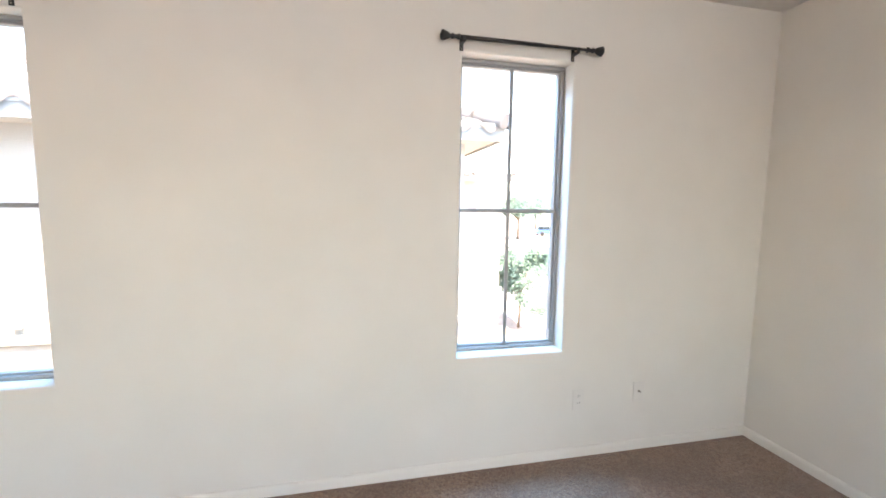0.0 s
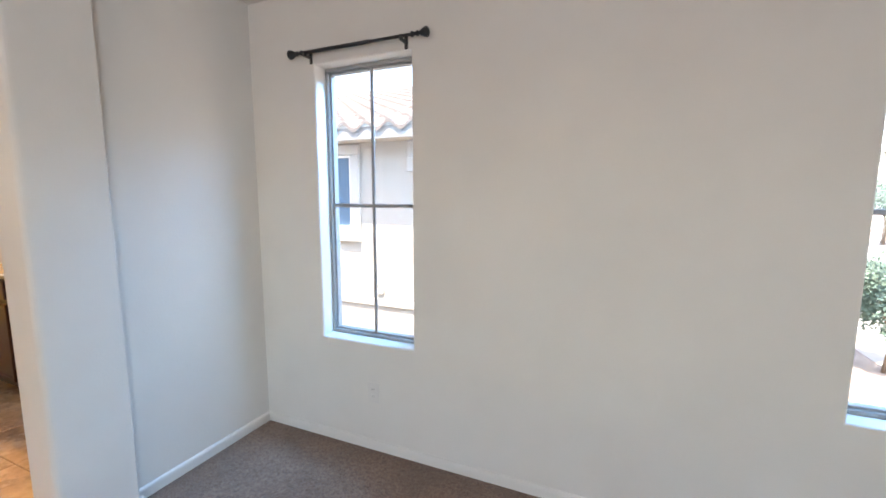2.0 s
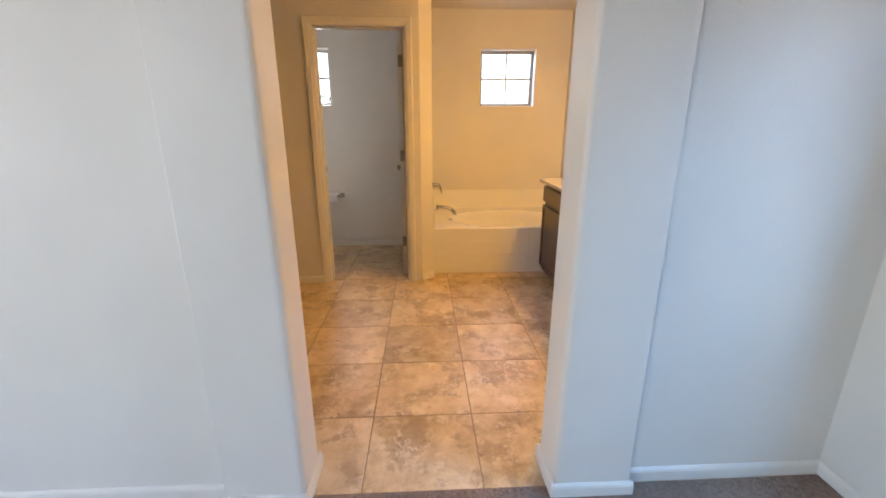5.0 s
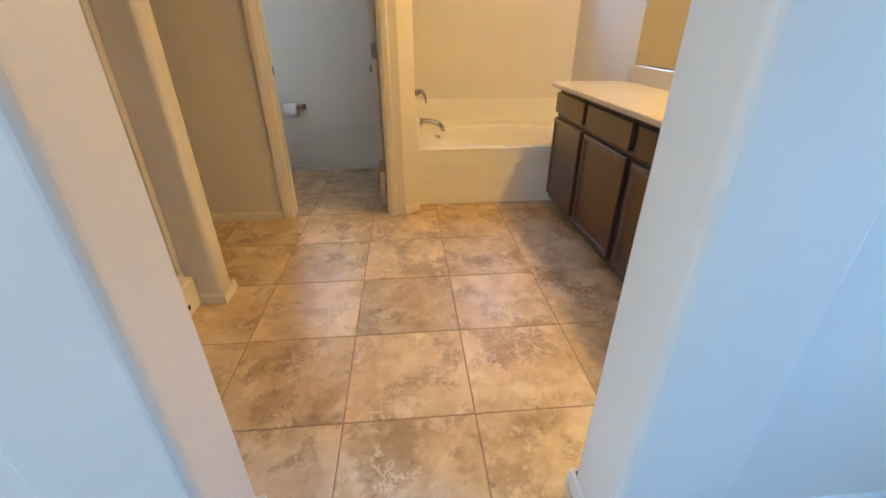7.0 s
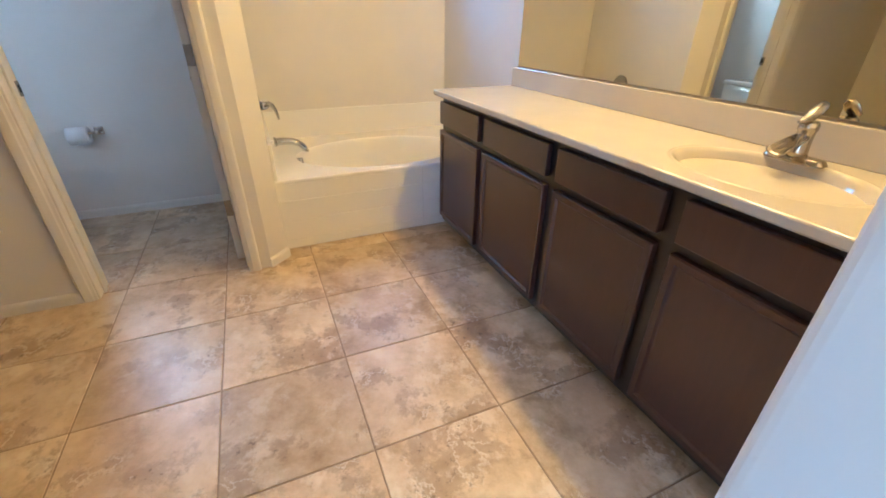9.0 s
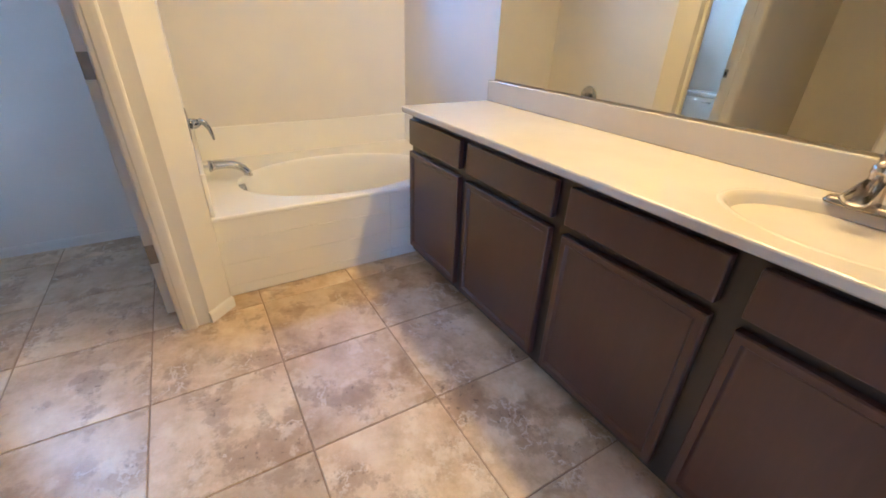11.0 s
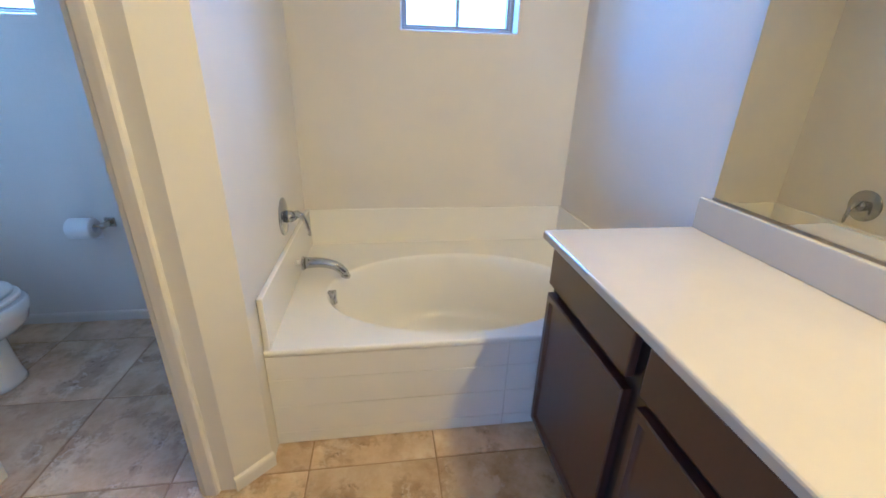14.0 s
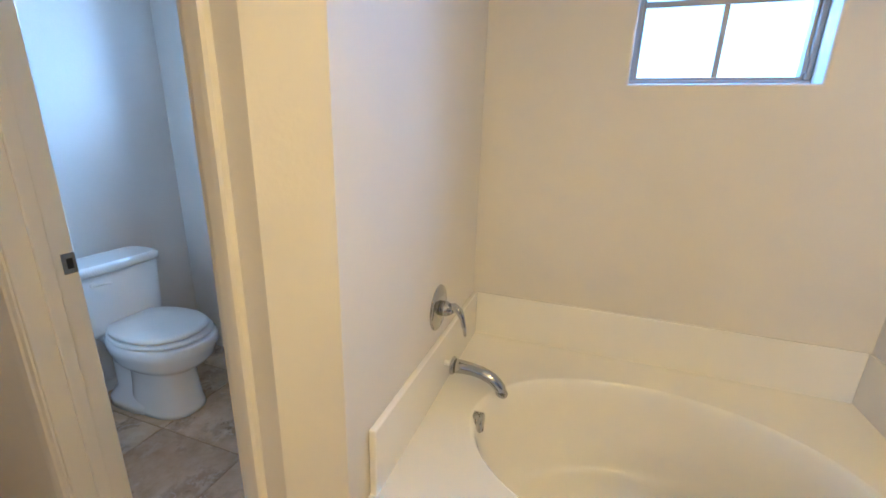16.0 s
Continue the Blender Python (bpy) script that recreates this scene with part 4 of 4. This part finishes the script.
loft(bm, [(TX, -0.735, 0.172, 0.232, 0.403, 2.25), (TX, -0.735, 0.179, 0.239, 0.408, 2.25), (TX, -0.735, 0.179, 0.239, 0.418, 2.25), (TX, -0.735, 0.173, 0.233, 0.423, 2.25)], 48)
part("seat", bm, PLASTIC, toilet)
bm = bmesh.new()
loft(bm, [(TX, -0.743, 0.164, 0.218, 0.4245, 2.3), (TX, -0.743, 0.170, 0.224, 0.430, 2.3), (TX, -0.743, 0.168, 0.222, 0.442, 2.3), (TX, -0.743, 0.154, 0.206, 0.449, 2.3), (TX, -0.743, 0.09, 0.12, 0.452, 2.3)], 48)
part("lid", bm, PLASTIC, toilet)
bm = bmesh.new()
loft(bm, [(TX, -1.013, 0.165, 0.080, 0.396, 6), (TX, -1.013, 0.175, 0.088, 0.42, 6), (TX, -1.013, 0.186, 0.095, 0.69, 6)], 44)
tank = part("tank", bm, PORCELAIN, toilet)
bm = bmesh.new()
loft(bm, [(TX, -1.013, 0.194, 0.102, 0.690, 6), (TX, -1.013, 0.198, 0.105, 0.700, 6), (TX, -1.013, 0.196, 0.103, 0.722, 6), (TX, -1.013, 0.180, 0.088, 0.732, 5)], 44)
part("tank_lid", bm, PORCELAIN, toilet)
bm = bmesh.new()
lathe(bm, [(0.012, 0.0), (0.012, 0.010), (0.008, 0.014)], 16, pose(TX + 0.135, -0.921, 0.650, -90, 0, 0))
tube(bm, [(TX + 0.140, -0.908, 0.650), (TX + 0.105, -0.902, 0.649), (TX + 0.070, -0.902, 0.644)], [0.007, 0.008, 0.006], 12, 0.7)
part("flush_lever", bm, PLASTIC, toilet, "white flush lever")
supply = thing("water_supply_valve", "chrome stop valve on the wall behind the toilet", "valve", "", (-4.80, -1.115, 0.16))
bm = bmesh.new()
tube(bm, [(-4.80, -1.145, 0.16), (-4.80, -1.07, 0.16)], [0.02, 0.010], 12)
part("stop_valve", bm, CHROME, supply)
bm = bmesh.new()
tube(bm, [(-4.80, -1.075, 0.165), (-4.80, -1.07, 0.24), (-4.84, -1.05, 0.32), (-4.90, -1.02, 0.38)], 0.005, 10)
part("supply_hose", bm, NICKEL, supply)

holder = thing("toilet_paper_holder", "nickel paper holder on the toilet room wall", "paper holder", "", (WEST, -0.40, 0.585))
part("post", boxes((WEST, WEST + 0.012, -0.375, -0.325, 0.56, 0.61, 0.003, 2), (WEST + 0.01, WEST + 0.075, -0.362, -0.338, 0.573, 0.597, 0.004, 2)), NICKEL, holder)
bm = bmesh.new()
tube(bm, [(WEST + 0.062, -0.345, 0.585), (WEST + 0.062, -0.515, 0.585)], 0.008, 12)
part("arm", bm, NICKEL, holder)
roll = thing("toilet_roll", "white toilet paper roll on its holder", "toilet paper", "", (WEST + 0.062, -0.45, 0.575))
bm = bmesh.new()
lathe(bm, [(0.020, -0.055), (0.050, -0.055), (0.052, -0.050), (0.052, 0.050), (0.050, 0.055), (0.020, 0.055), (0.020, -0.055)], 32, pose(WEST + 0.062, -0.448, 0.573, 90, 0, 0), False)
part("paper", bm, PAPER, roll)
part("loose_sheet", boxes((WEST + 0.010, WEST + 0.0112, -0.50, -0.396, 0.50, 0.575)), PAPER, roll)

# ---- ceiling vent ----
VX, VY = -3.515, 1.150
vent = thing("ceiling_vent", "white louvred air vent in the bathroom ceiling", "air vent", "", (VX, VY, H))
part("vent_frame", boxes((VX - 0.115, VX + 0.115, VY - 0.125, VY - 0.095, H - 0.012, H, 0.004, 1), (VX - 0.115, VX + 0.115, VY + 0.095, VY + 0.125, H - 0.012, H, 0.004, 1), (VX - 0.115, VX - 0.085, VY - 0.095, VY + 0.095, H - 0.012, H, 0.004, 1), (VX + 0.085, VX + 0.115, VY - 0.095, VY + 0.095, H - 0.012, H, 0.004, 1)), PLASTIC, vent)
part("duct_backing", boxes((VX - 0.085, VX + 0.085, VY - 0.095, VY + 0.095, H - 0.001, H + 0.001)), DARK, vent)
for i in range(6):
    bm = bmesh.new()
    box(bm, -0.011, 0.011, VY - 0.093, VY + 0.093, -0.001, 0.001)
    bmesh.ops.transform(bm, matrix=pose(VX - 0.070 + 0.028 * i, 0, H - 0.008, 0, 38, 0), verts=bm.verts)
    part("slat", bm, PLASTIC, vent)

# ---- shower ----
shower = thing("shower_stall", "framed glass shower stall with a cream curb", "shower", "", (-2.8, -0.95, 0))
SX0, SX1 = -3.318, ARCH_BACK - 0.003
part("pan", boxes((SX0, SX1, -1.497, -0.62, 0.0, 0.05)), ACRYLIC, shower)
curb = part("curb", boxes((SX0, SX1, -0.625, -0.486, 0.0, 0.165, 0.012, 3)), ACRYLIC, shower)
part("weep_hole", boxes((-3.215, -3.195, -0.4875, -0.4845, 0.045, 0.07, 0.0, 1)), DARK, curb)
for row in ((SX0, SX0 + 0.006, -1.497, -0.56, 0.05, 2.1), (SX1 - 0.006, SX1, -1.497, -0.56, 0.05, 2.1), (SX0 + 0.006, SX1 - 0.006, -1.497, -1.491, 0.05, 2.1)):
    part("surround_panel", boxes(row), SHOWER, shower)
part("sill_rail", boxes((SX0 + 0.001, SX1 - 0.001, -0.575, -0.525, 0.165, 0.190, 0.004, 1)), ALU, shower)
part("head_rail", boxes((SX0 + 0.001, SX1 - 0.001, -0.575, -0.525, 1.90, 1.94, 0.004, 1)), ALU, shower)
for x0, x1 in ((SX0 + 0.001, SX0 + 0.036), (SX1 - 0.036, SX1 - 0.001), (-2.83, -2.79)):
    part("upright", boxes((x0, x1, -0.573, -0.527, 0.19, 1.90, 0.004, 1)), ALU, shower)
for x0, x1 in ((SX0 + 0.036, -2.83), (-2.79, SX1 - 0.036)):
    g = 0.012
    pane = part("pane", boxes((x0 + g, x1 - g, -0.553, -0.547, 0.19 + g, 1.90 - g)), SHOWERGLASS, shower)
    pane.visible_shadow = False
    for row in ((x0, x0 + g, -0.558, -0.542, 0.19, 1.90), (x1 - g, x1, -0.558, -0.542, 0.19, 1.90), (x0 + g, x1 - g, -0.558, -0.542, 0.19, 0.19 + g), (x0 + g, x1 - g, -0.558, -0.542, 1.90 - g, 1.90)):
        part("gasket", boxes(row), RUBBER, shower)

# ---- outside ----
GROUND = -3.0
structure("ground", boxes((-400, 400, -300, 600, GROUND - 0.5, GROUND)), GRAVEL, "pinkish gravel yard reaching to the horizon", "ground")
structure("lower_storey", boxes((WEST - 0.16, EAST + 0.16, SOUTH - 0.16, NORTH + 0.165, GROUND, -0.2)), STUCCO, "beige stucco lower storey of the house", "wall")
structure("driveway", boxes((6.2, 10.5, 5.0, 24.0, GROUND, GROUND + 0.02)), CONCRETE, "pale concrete driveway", "driveway")
structure("pavement", boxes((9.5, 120, 25.0, 26.6, GROUND, GROUND + 0.10)), CONCRETE, "pale concrete pavement", "pavement")
structure("road", boxes((-60, 120, 27.0, 35.0, GROUND, GROUND + 0.03)), ASPHALT, "grey asphalt street", "road")


def roof_slope(x0, x1, y0, z0, rise, rows, hip, pitch=0.30, course=0.36):
    """Courses of barrel tiles up a slope that faces the viewer; hip: how far each metre of run draws in the east end."""
    verts, faces = [], []
    for r in range(rows):
        ya, yb = y0 + r * course, y0 + (r + 1) * course + 0.03
        za, zb = z0 + (ya - y0) * rise + 0.035, z0 + (yb - y0) * rise
        xe = x1 - hip * (ya - y0)
        k = 0
        while x0 + k * pitch < xe:
            xs = x0 + k * pitch + (0.01 if r % 2 else 0.0)
            base = len(verts)
            for i in range(9):
                f = i / 8
                h = 0.045 * math.sin(2 * math.pi * f)
                for y, z in ((ya, za), (yb, zb)):
                    verts.append((min(xs + f * pitch, xe), y, z + h))
                verts.append((min(xs + f * pitch, xe), ya, za + h - 0.04))
            for i in range(8):
                a = base + 3 * i
                faces.append((a, a + 3, a + 4, a + 1))
                faces.append((a + 2, a + 5, a + 3, a))
            k += 1
    me = bpy.data.meshes.new("roof_tiles")
    me.from_pydata(verts, [], faces)
    return me


house = thing("neighbour_house", "beige stucco two-storey house with a barrel tile roof", "house", "", (-3.0, 6.5, GROUND))
NW = 4.75
part("wall", boxes((-14.0, 1.38, NW, 14.0, GROUND, 2.10)), STUCCO, house)
part("fascia", boxes((-14.5, 1.69, NW - 0.44, NW - 0.40, 2.04, 2.19)), FASCIA, house)
part("fascia", boxes((1.65, 1.69, NW - 0.40, 15.0, 2.04, 2.19)), FASCIA, house)
part("soffit", boxes((-14.5, 1.65, NW - 0.40, NW, 2.06, 2.09)), STUCCO, house)
part("soffit", boxes((1.38, 1.65, NW, 14.5, 2.06, 2.09)), STUCCO, house)
part("stucco_band", boxes((-14.0, 1.40, NW - 0.035, NW, 0.0, 0.10, 0.01, 1)), STUCCO_TRIM, house, "raised stucco band with a shadow line")


def roof_part(parent, me, label=""):
    me.materials.append(ROOF)
    ob = new("roof_tiles", me)
    ob.parent = parent
    ob.location = -parent.location
    return tagged(ob, label, "", "", "stuff")


part("bird_stop", boxes((-14.5, 1.66, NW - 0.452, NW - 0.43, 2.17, 2.215)), STUCCO_TRIM, house)
roof_part(house, roof_slope(-14.6, 1.72, NW - 0.47, 2.165, 0.33, 19, 0.62))
part("roof_deck", prism([(-14.5, NW - 0.40), (1.65, NW - 0.40), (1.65, 14.0), (-14.5, 14.0)], 2.095, 2.15), STUCCO, house)
for i in range(16):
    bm = bmesh.new()
    y = NW - 0.45 + 0.36 * i
    tube(bm, [(1.68 - 0.62 * (y - NW + 0.47), y - 0.05, 2.23 + 0.33 * (y - NW + 0.45)), (1.68 - 0.62 * (y + 0.36 - NW + 0.47), y + 0.36, 2.23 + 0.33 * (y + 0.40 - NW + 0.45))], [0.085, 0.07], 10, 0.8)
    part("hip_tile", bm, ROOF, house)


def house_window(x0, x1, z0, z1, trim, low):
    w = part("window_trim", boxes((x0 - trim, x1 + trim, NW - 0.05, NW, z1, z1 + trim, 0.008, 1), (x0 - trim, x0, NW - 0.05, NW, z0, z1, 0.008, 1), (x1, x1 + trim, NW - 0.05, NW, z0, z1, 0.008, 1), (x0 - trim, x1 + trim, NW - 0.07, NW, z0 - low, z0, 0.008, 1)), STUCCO_TRIM, house)
    part("window_sash", boxes((x0, x1, NW - 0.02, NW + 0.001, z0, z0 + 0.03), (x0, x1, NW - 0.02, NW + 0.001, z1 - 0.03, z1), (x0, x0 + 0.03, NW - 0.02, NW + 0.001, z0 + 0.03, z1 - 0.03), (x1 - 0.03, x1, NW - 0.02, NW + 0.001, z0 + 0.03, z1 - 0.03)), PLASTIC, w)
    part("window_screen", boxes((x0 + 0.03, x1 - 0.03, NW - 0.008, NW - 0.004, z0 + 0.03, z1 - 0.03)), SCREEN, w, "blue-grey sun screen")


house_window(-3.98, -3.352, 0.99, 1.915, 0.13, 0.17)
house_window(-2.385, -1.84, 1.855, 2.035, 0.14, 0.165)
part("wall_vent", boxes((-2.98, -2.90, NW - 0.06, NW, 0.16, 0.23, 0.01, 1)), STUCCO_TRIM, house)

far_house = thing("far_house", "pale stucco house with a tiled porch roof", "house", "", (1.0, 15.0, GROUND))
part("wall", boxes((-6.0, 4.95, 13.1, 22.0, GROUND, 2.22)), STUCCO, far_house)
part("base_course", boxes((-6.0, 5.05, 13.04, 13.1, GROUND, GROUND + 0.35)), STUCCO_TRIM, far_house)
part("belt_course", boxes((-6.0, 5.04, 13.05, 13.1, -0.75, -0.62)), STUCCO_TRIM, far_house)
part("fascia", boxes((-6.4, 5.1, 12.55, 12.62, 2.14, 2.34)), FASCIA, far_house)
part("soffit", boxes((-6.4, 5.06, 12.62, 22.4, 2.16, 2.20)), STUCCO, far_house)
roof_part(far_house, roof_slope(-6.5, 5.2, 12.5, 2.33, 0.20, 6, 1.0))


def tree(name, x, y, height, crown, seed, mat_leaf, leaves, label, cat="tree", trunk_r=0.05, squash=1.0):
    rng = random.Random(seed)
    t = thing(name, label, cat, "", (x, y, GROUND))
    bm = bmesh.new()
    fork = height * 0.42
    tube(bm, [(x, y, GROUND), (x + 0.05, y, GROUND + fork * 0.5), (x + 0.02, y + 0.03, GROUND + fork), (x, y, GROUND + height * 0.7)], [trunk_r, trunk_r * 0.85, trunk_r * 0.7, trunk_r * 0.3], 9)
    tips = []
    for i in range(9):
        a, up = rng.uniform(0, 6.28), rng.uniform(0.3, 0.8)
        tip = Vector((x + crown * 0.75 * math.cos(a), y + crown * 0.75 * math.sin(a), GROUND + fork + (height - fork) * up))
        start = Vector((x, y, GROUND + fork * rng.uniform(0.8, 1.15)))
        tube(bm, [start, (start + tip) / 2 + Vector((0, 0, 0.12)), tip], [trunk_r * 0.5, trunk_r * 0.3, trunk_r * 0.1], 6)
        tips.append(tip)
    part("trunk", bm, BARK, t)
    verts, faces = [], []
    mid = GROUND + fork + (height - fork) * 0.5
    clumps = [(p, crown * 0.34) for p in tips] + [(Vector((x + rng.gauss(0, crown * 0.42), y + rng.gauss(0, crown * 0.42), mid + rng.gauss(0, (height - fork) * 0.24) * squash)), crown * rng.uniform(0.22, 0.42)) for _ in range(26)]
    size = 0.055 if crown < 2 else 0.16
    for _ in range(leaves):
        c, r = clumps[rng.randrange(len(clumps))]
        d = Vector((rng.gauss(0, 1), rng.gauss(0, 1), rng.gauss(0, 0.8))).normalized() * r * rng.random() ** 0.4
        p = c + d
        u = Vector((rng.gauss(0, 1), rng.gauss(0, 1), rng.gauss(0, 1))).normalized()
        v = u.orthogonal().normalized()
        s = size * rng.uniform(0.6, 1.5)
        b = len(verts)
        verts += [p - u * s, p + v * s * 0.45, p + u * s, p - v * s * 0.45]
        faces.append((b, b + 1, b + 2, b + 3))
    me = bpy.data.meshes.new("crown")
    me.from_pydata([tuple(v) for v in verts], [], faces)
    me.materials.append(mat_leaf)
    ob = new("crown", me)
    ob.parent, ob.location = t, -t.location
    return t


tree("yard_tree", 6.05, 13.9, 2.95, 1.05, 3, LEAF, 9000, "young green tree on a thin trunk in the gravel yard")
tree("street_tree", 16.2, 24.0, 5.2, 1.9, 5, LEAF2, 5000, "leafy green tree beside the street", trunk_r=0.10)
tree("street_tree", 22.0, 52.0, 6.5, 3.6, 8, LEAF2, 4500, "broad dark green tree across the street", trunk_r=0.18)
tree("street_tree", 33.0, 70.0, 7.0, 4.2, 9, LEAF2, 4500, "broad dark green tree across the street", trunk_r=0.18)
tree("street_tree", 48.0, 75.0, 7.5, 4.4, 10, LEAF2, 4500, "broad dark green tree across the street", trunk_r=0.18)
tree("side_yard_tree", -10.5, -2.4, 5.6, 1.5, 12, LEAF, 3500, "green tree outside the toilet room window", trunk_r=0.08)
for i, (bx, by) in enumerate(((12.2, 22.5), (14.0, 23.4), (9.4, 17.5), (7.9, 15.6))):
    rng = random.Random(40 + i)
    bush = thing("bush", "low green desert bush in the gravel", "bush", "yard bushes", (bx, by, GROUND))
    verts, faces = [], []
    for _ in range(700):
        a, r, h = rng.uniform(0, 6.28), 0.6 * math.sqrt(rng.random()), rng.random()
        p = Vector((bx + r * math.cos(a), by + r * math.sin(a), GROUND + 0.05 + 0.6 * h * (1.1 - r)))
        u = Vector((rng.gauss(0, 1), rng.gauss(0, 1), rng.gauss(0, 1))).normalized()
        v = u.orthogonal().normalized()
        b = len(verts)
        verts += [p - u * 0.06, p + v * 0.03, p + u * 0.06, p - v * 0.03]
        faces.append((b, b + 1, b + 2, b + 3))
    me = bpy.data.meshes.new("foliage")
    me.from_pydata([tuple(v) for v in verts], [], faces)
    me.materials.append(LEAF)
    ob = new("foliage", me)
    ob.parent, ob.location = bush, -bush.location


def car(x, y, paint, label):
    c = thing("parked_car", label, "car", "parked cars", (x, y, GROUND + 0.03))
    g = GROUND + 0.03
    bm = bmesh.new()
    side = [(-2.2, 0.3), (2.2, 0.3), (2.25, 0.6), (2.1, 0.85), (1.1, 0.95), (-1.9, 0.98), (-2.2, 0.8)]
    a = [bm.verts.new((x + u, y - 0.88, g + w)) for u, w in side]
    b = [bm.verts.new((x + u, y + 0.88, g + w)) for u, w in side]
    bm.faces.new(a)
    bm.faces.new(b[::-1])
    for i in range(len(side)):
        j = (i + 1) % len(side)
        bm.faces.new((a[i], a[j], b[j], b[i]))
    bmesh.ops.bevel(bm, geom=list(bm.edges), offset=0.06, segments=2, affect='EDGES')
    part("body", bm, paint, c)
    bm = bmesh.new()
    loft(bm, [(x - 0.4, y, 1.45, 0.78, g + 0.95, 5), (x - 0.45, y, 1.05, 0.66, g + 1.40, 5), (x - 0.45, y, 0.9, 0.60, g + 1.45, 5)], 28)
    part("cabin", bm, CARGLASS, c)
    for dx in (-1.4, 1.35):
        for dy in (-0.82, 0.82):
            bm = bmesh.new()
            lathe(bm, [(0.2, -0.1), (0.31, -0.1), (0.33, -0.07), (0.33, 0.07), (0.31, 0.1), (0.2, 0.1)], 20, pose(x + dx, y + dy, g + 0.33, 90, 0, 0))
            wheel = part("wheel", bm, RUBBER, c)
    return c


car(29.5, 58.0, CARPAINT, "blue car parked across the street")
car(34.5, 58.5, CARPAINT2, "silver car parked across the street")

# ---- floor tiles, one by one ----
PITCH_X, PITCH_Y, GAP = 0.466, 0.466, 0.0042
tile_meshes = {}


def tile_mesh(w, d):
    key = (round(w, 4), round(d, 4))
    if key not in tile_meshes:
        bm = bmesh.new()
        b = 0.0025
        lo = [bm.verts.new((sx * w / 2, sy * d / 2, -0.008)) for sx, sy in ((-1, -1), (1, -1), (1, 1), (-1, 1))]
        mid = [bm.verts.new((sx * w / 2, sy * d / 2, -b)) for sx, sy in ((-1, -1), (1, -1), (1, 1), (-1, 1))]
        top = [bm.verts.new((sx * (w / 2 - b), sy * (d / 2 - b), 0)) for sx, sy in ((-1, -1), (1, -1), (1, 1), (-1, 1))]
        for a, c in ((lo, mid), (mid, top)):
            for i in range(4):
                bm.faces.new((a[i], a[(i + 1) % 4], c[(i + 1) % 4], c[i]))
        bm.faces.new(top)
        me = bpy.data.meshes.new("tile")
        bm.to_mesh(me)
        bm.free()
        me.materials.append(TILE)
        tile_meshes[key] = me
    return tile_meshes[key]


rng = random.Random(11)
for i in range(-6, 3):
    for j in range(-4, 5):
        x0, x1 = max(-3.0 + i * PITCH_X, WEST), min(-3.0 + (i + 1) * PITCH_X, -2.10)
        y0, y1 = max(0.30 + j * PITCH_Y, -1.5), min(0.30 + (j + 1) * PITCH_Y, NORTH)
        if x1 - x0 < 0.03 or y1 - y0 < 0.03:
            continue
        t = new("tile", tile_mesh(x1 - x0 - GAP, y1 - y0 - GAP))
        t.parent = bath_floor
        t.location = ((x0 + x1) / 2, (y0 + y1) / 2, rng.uniform(-0.0006, 0.0006))
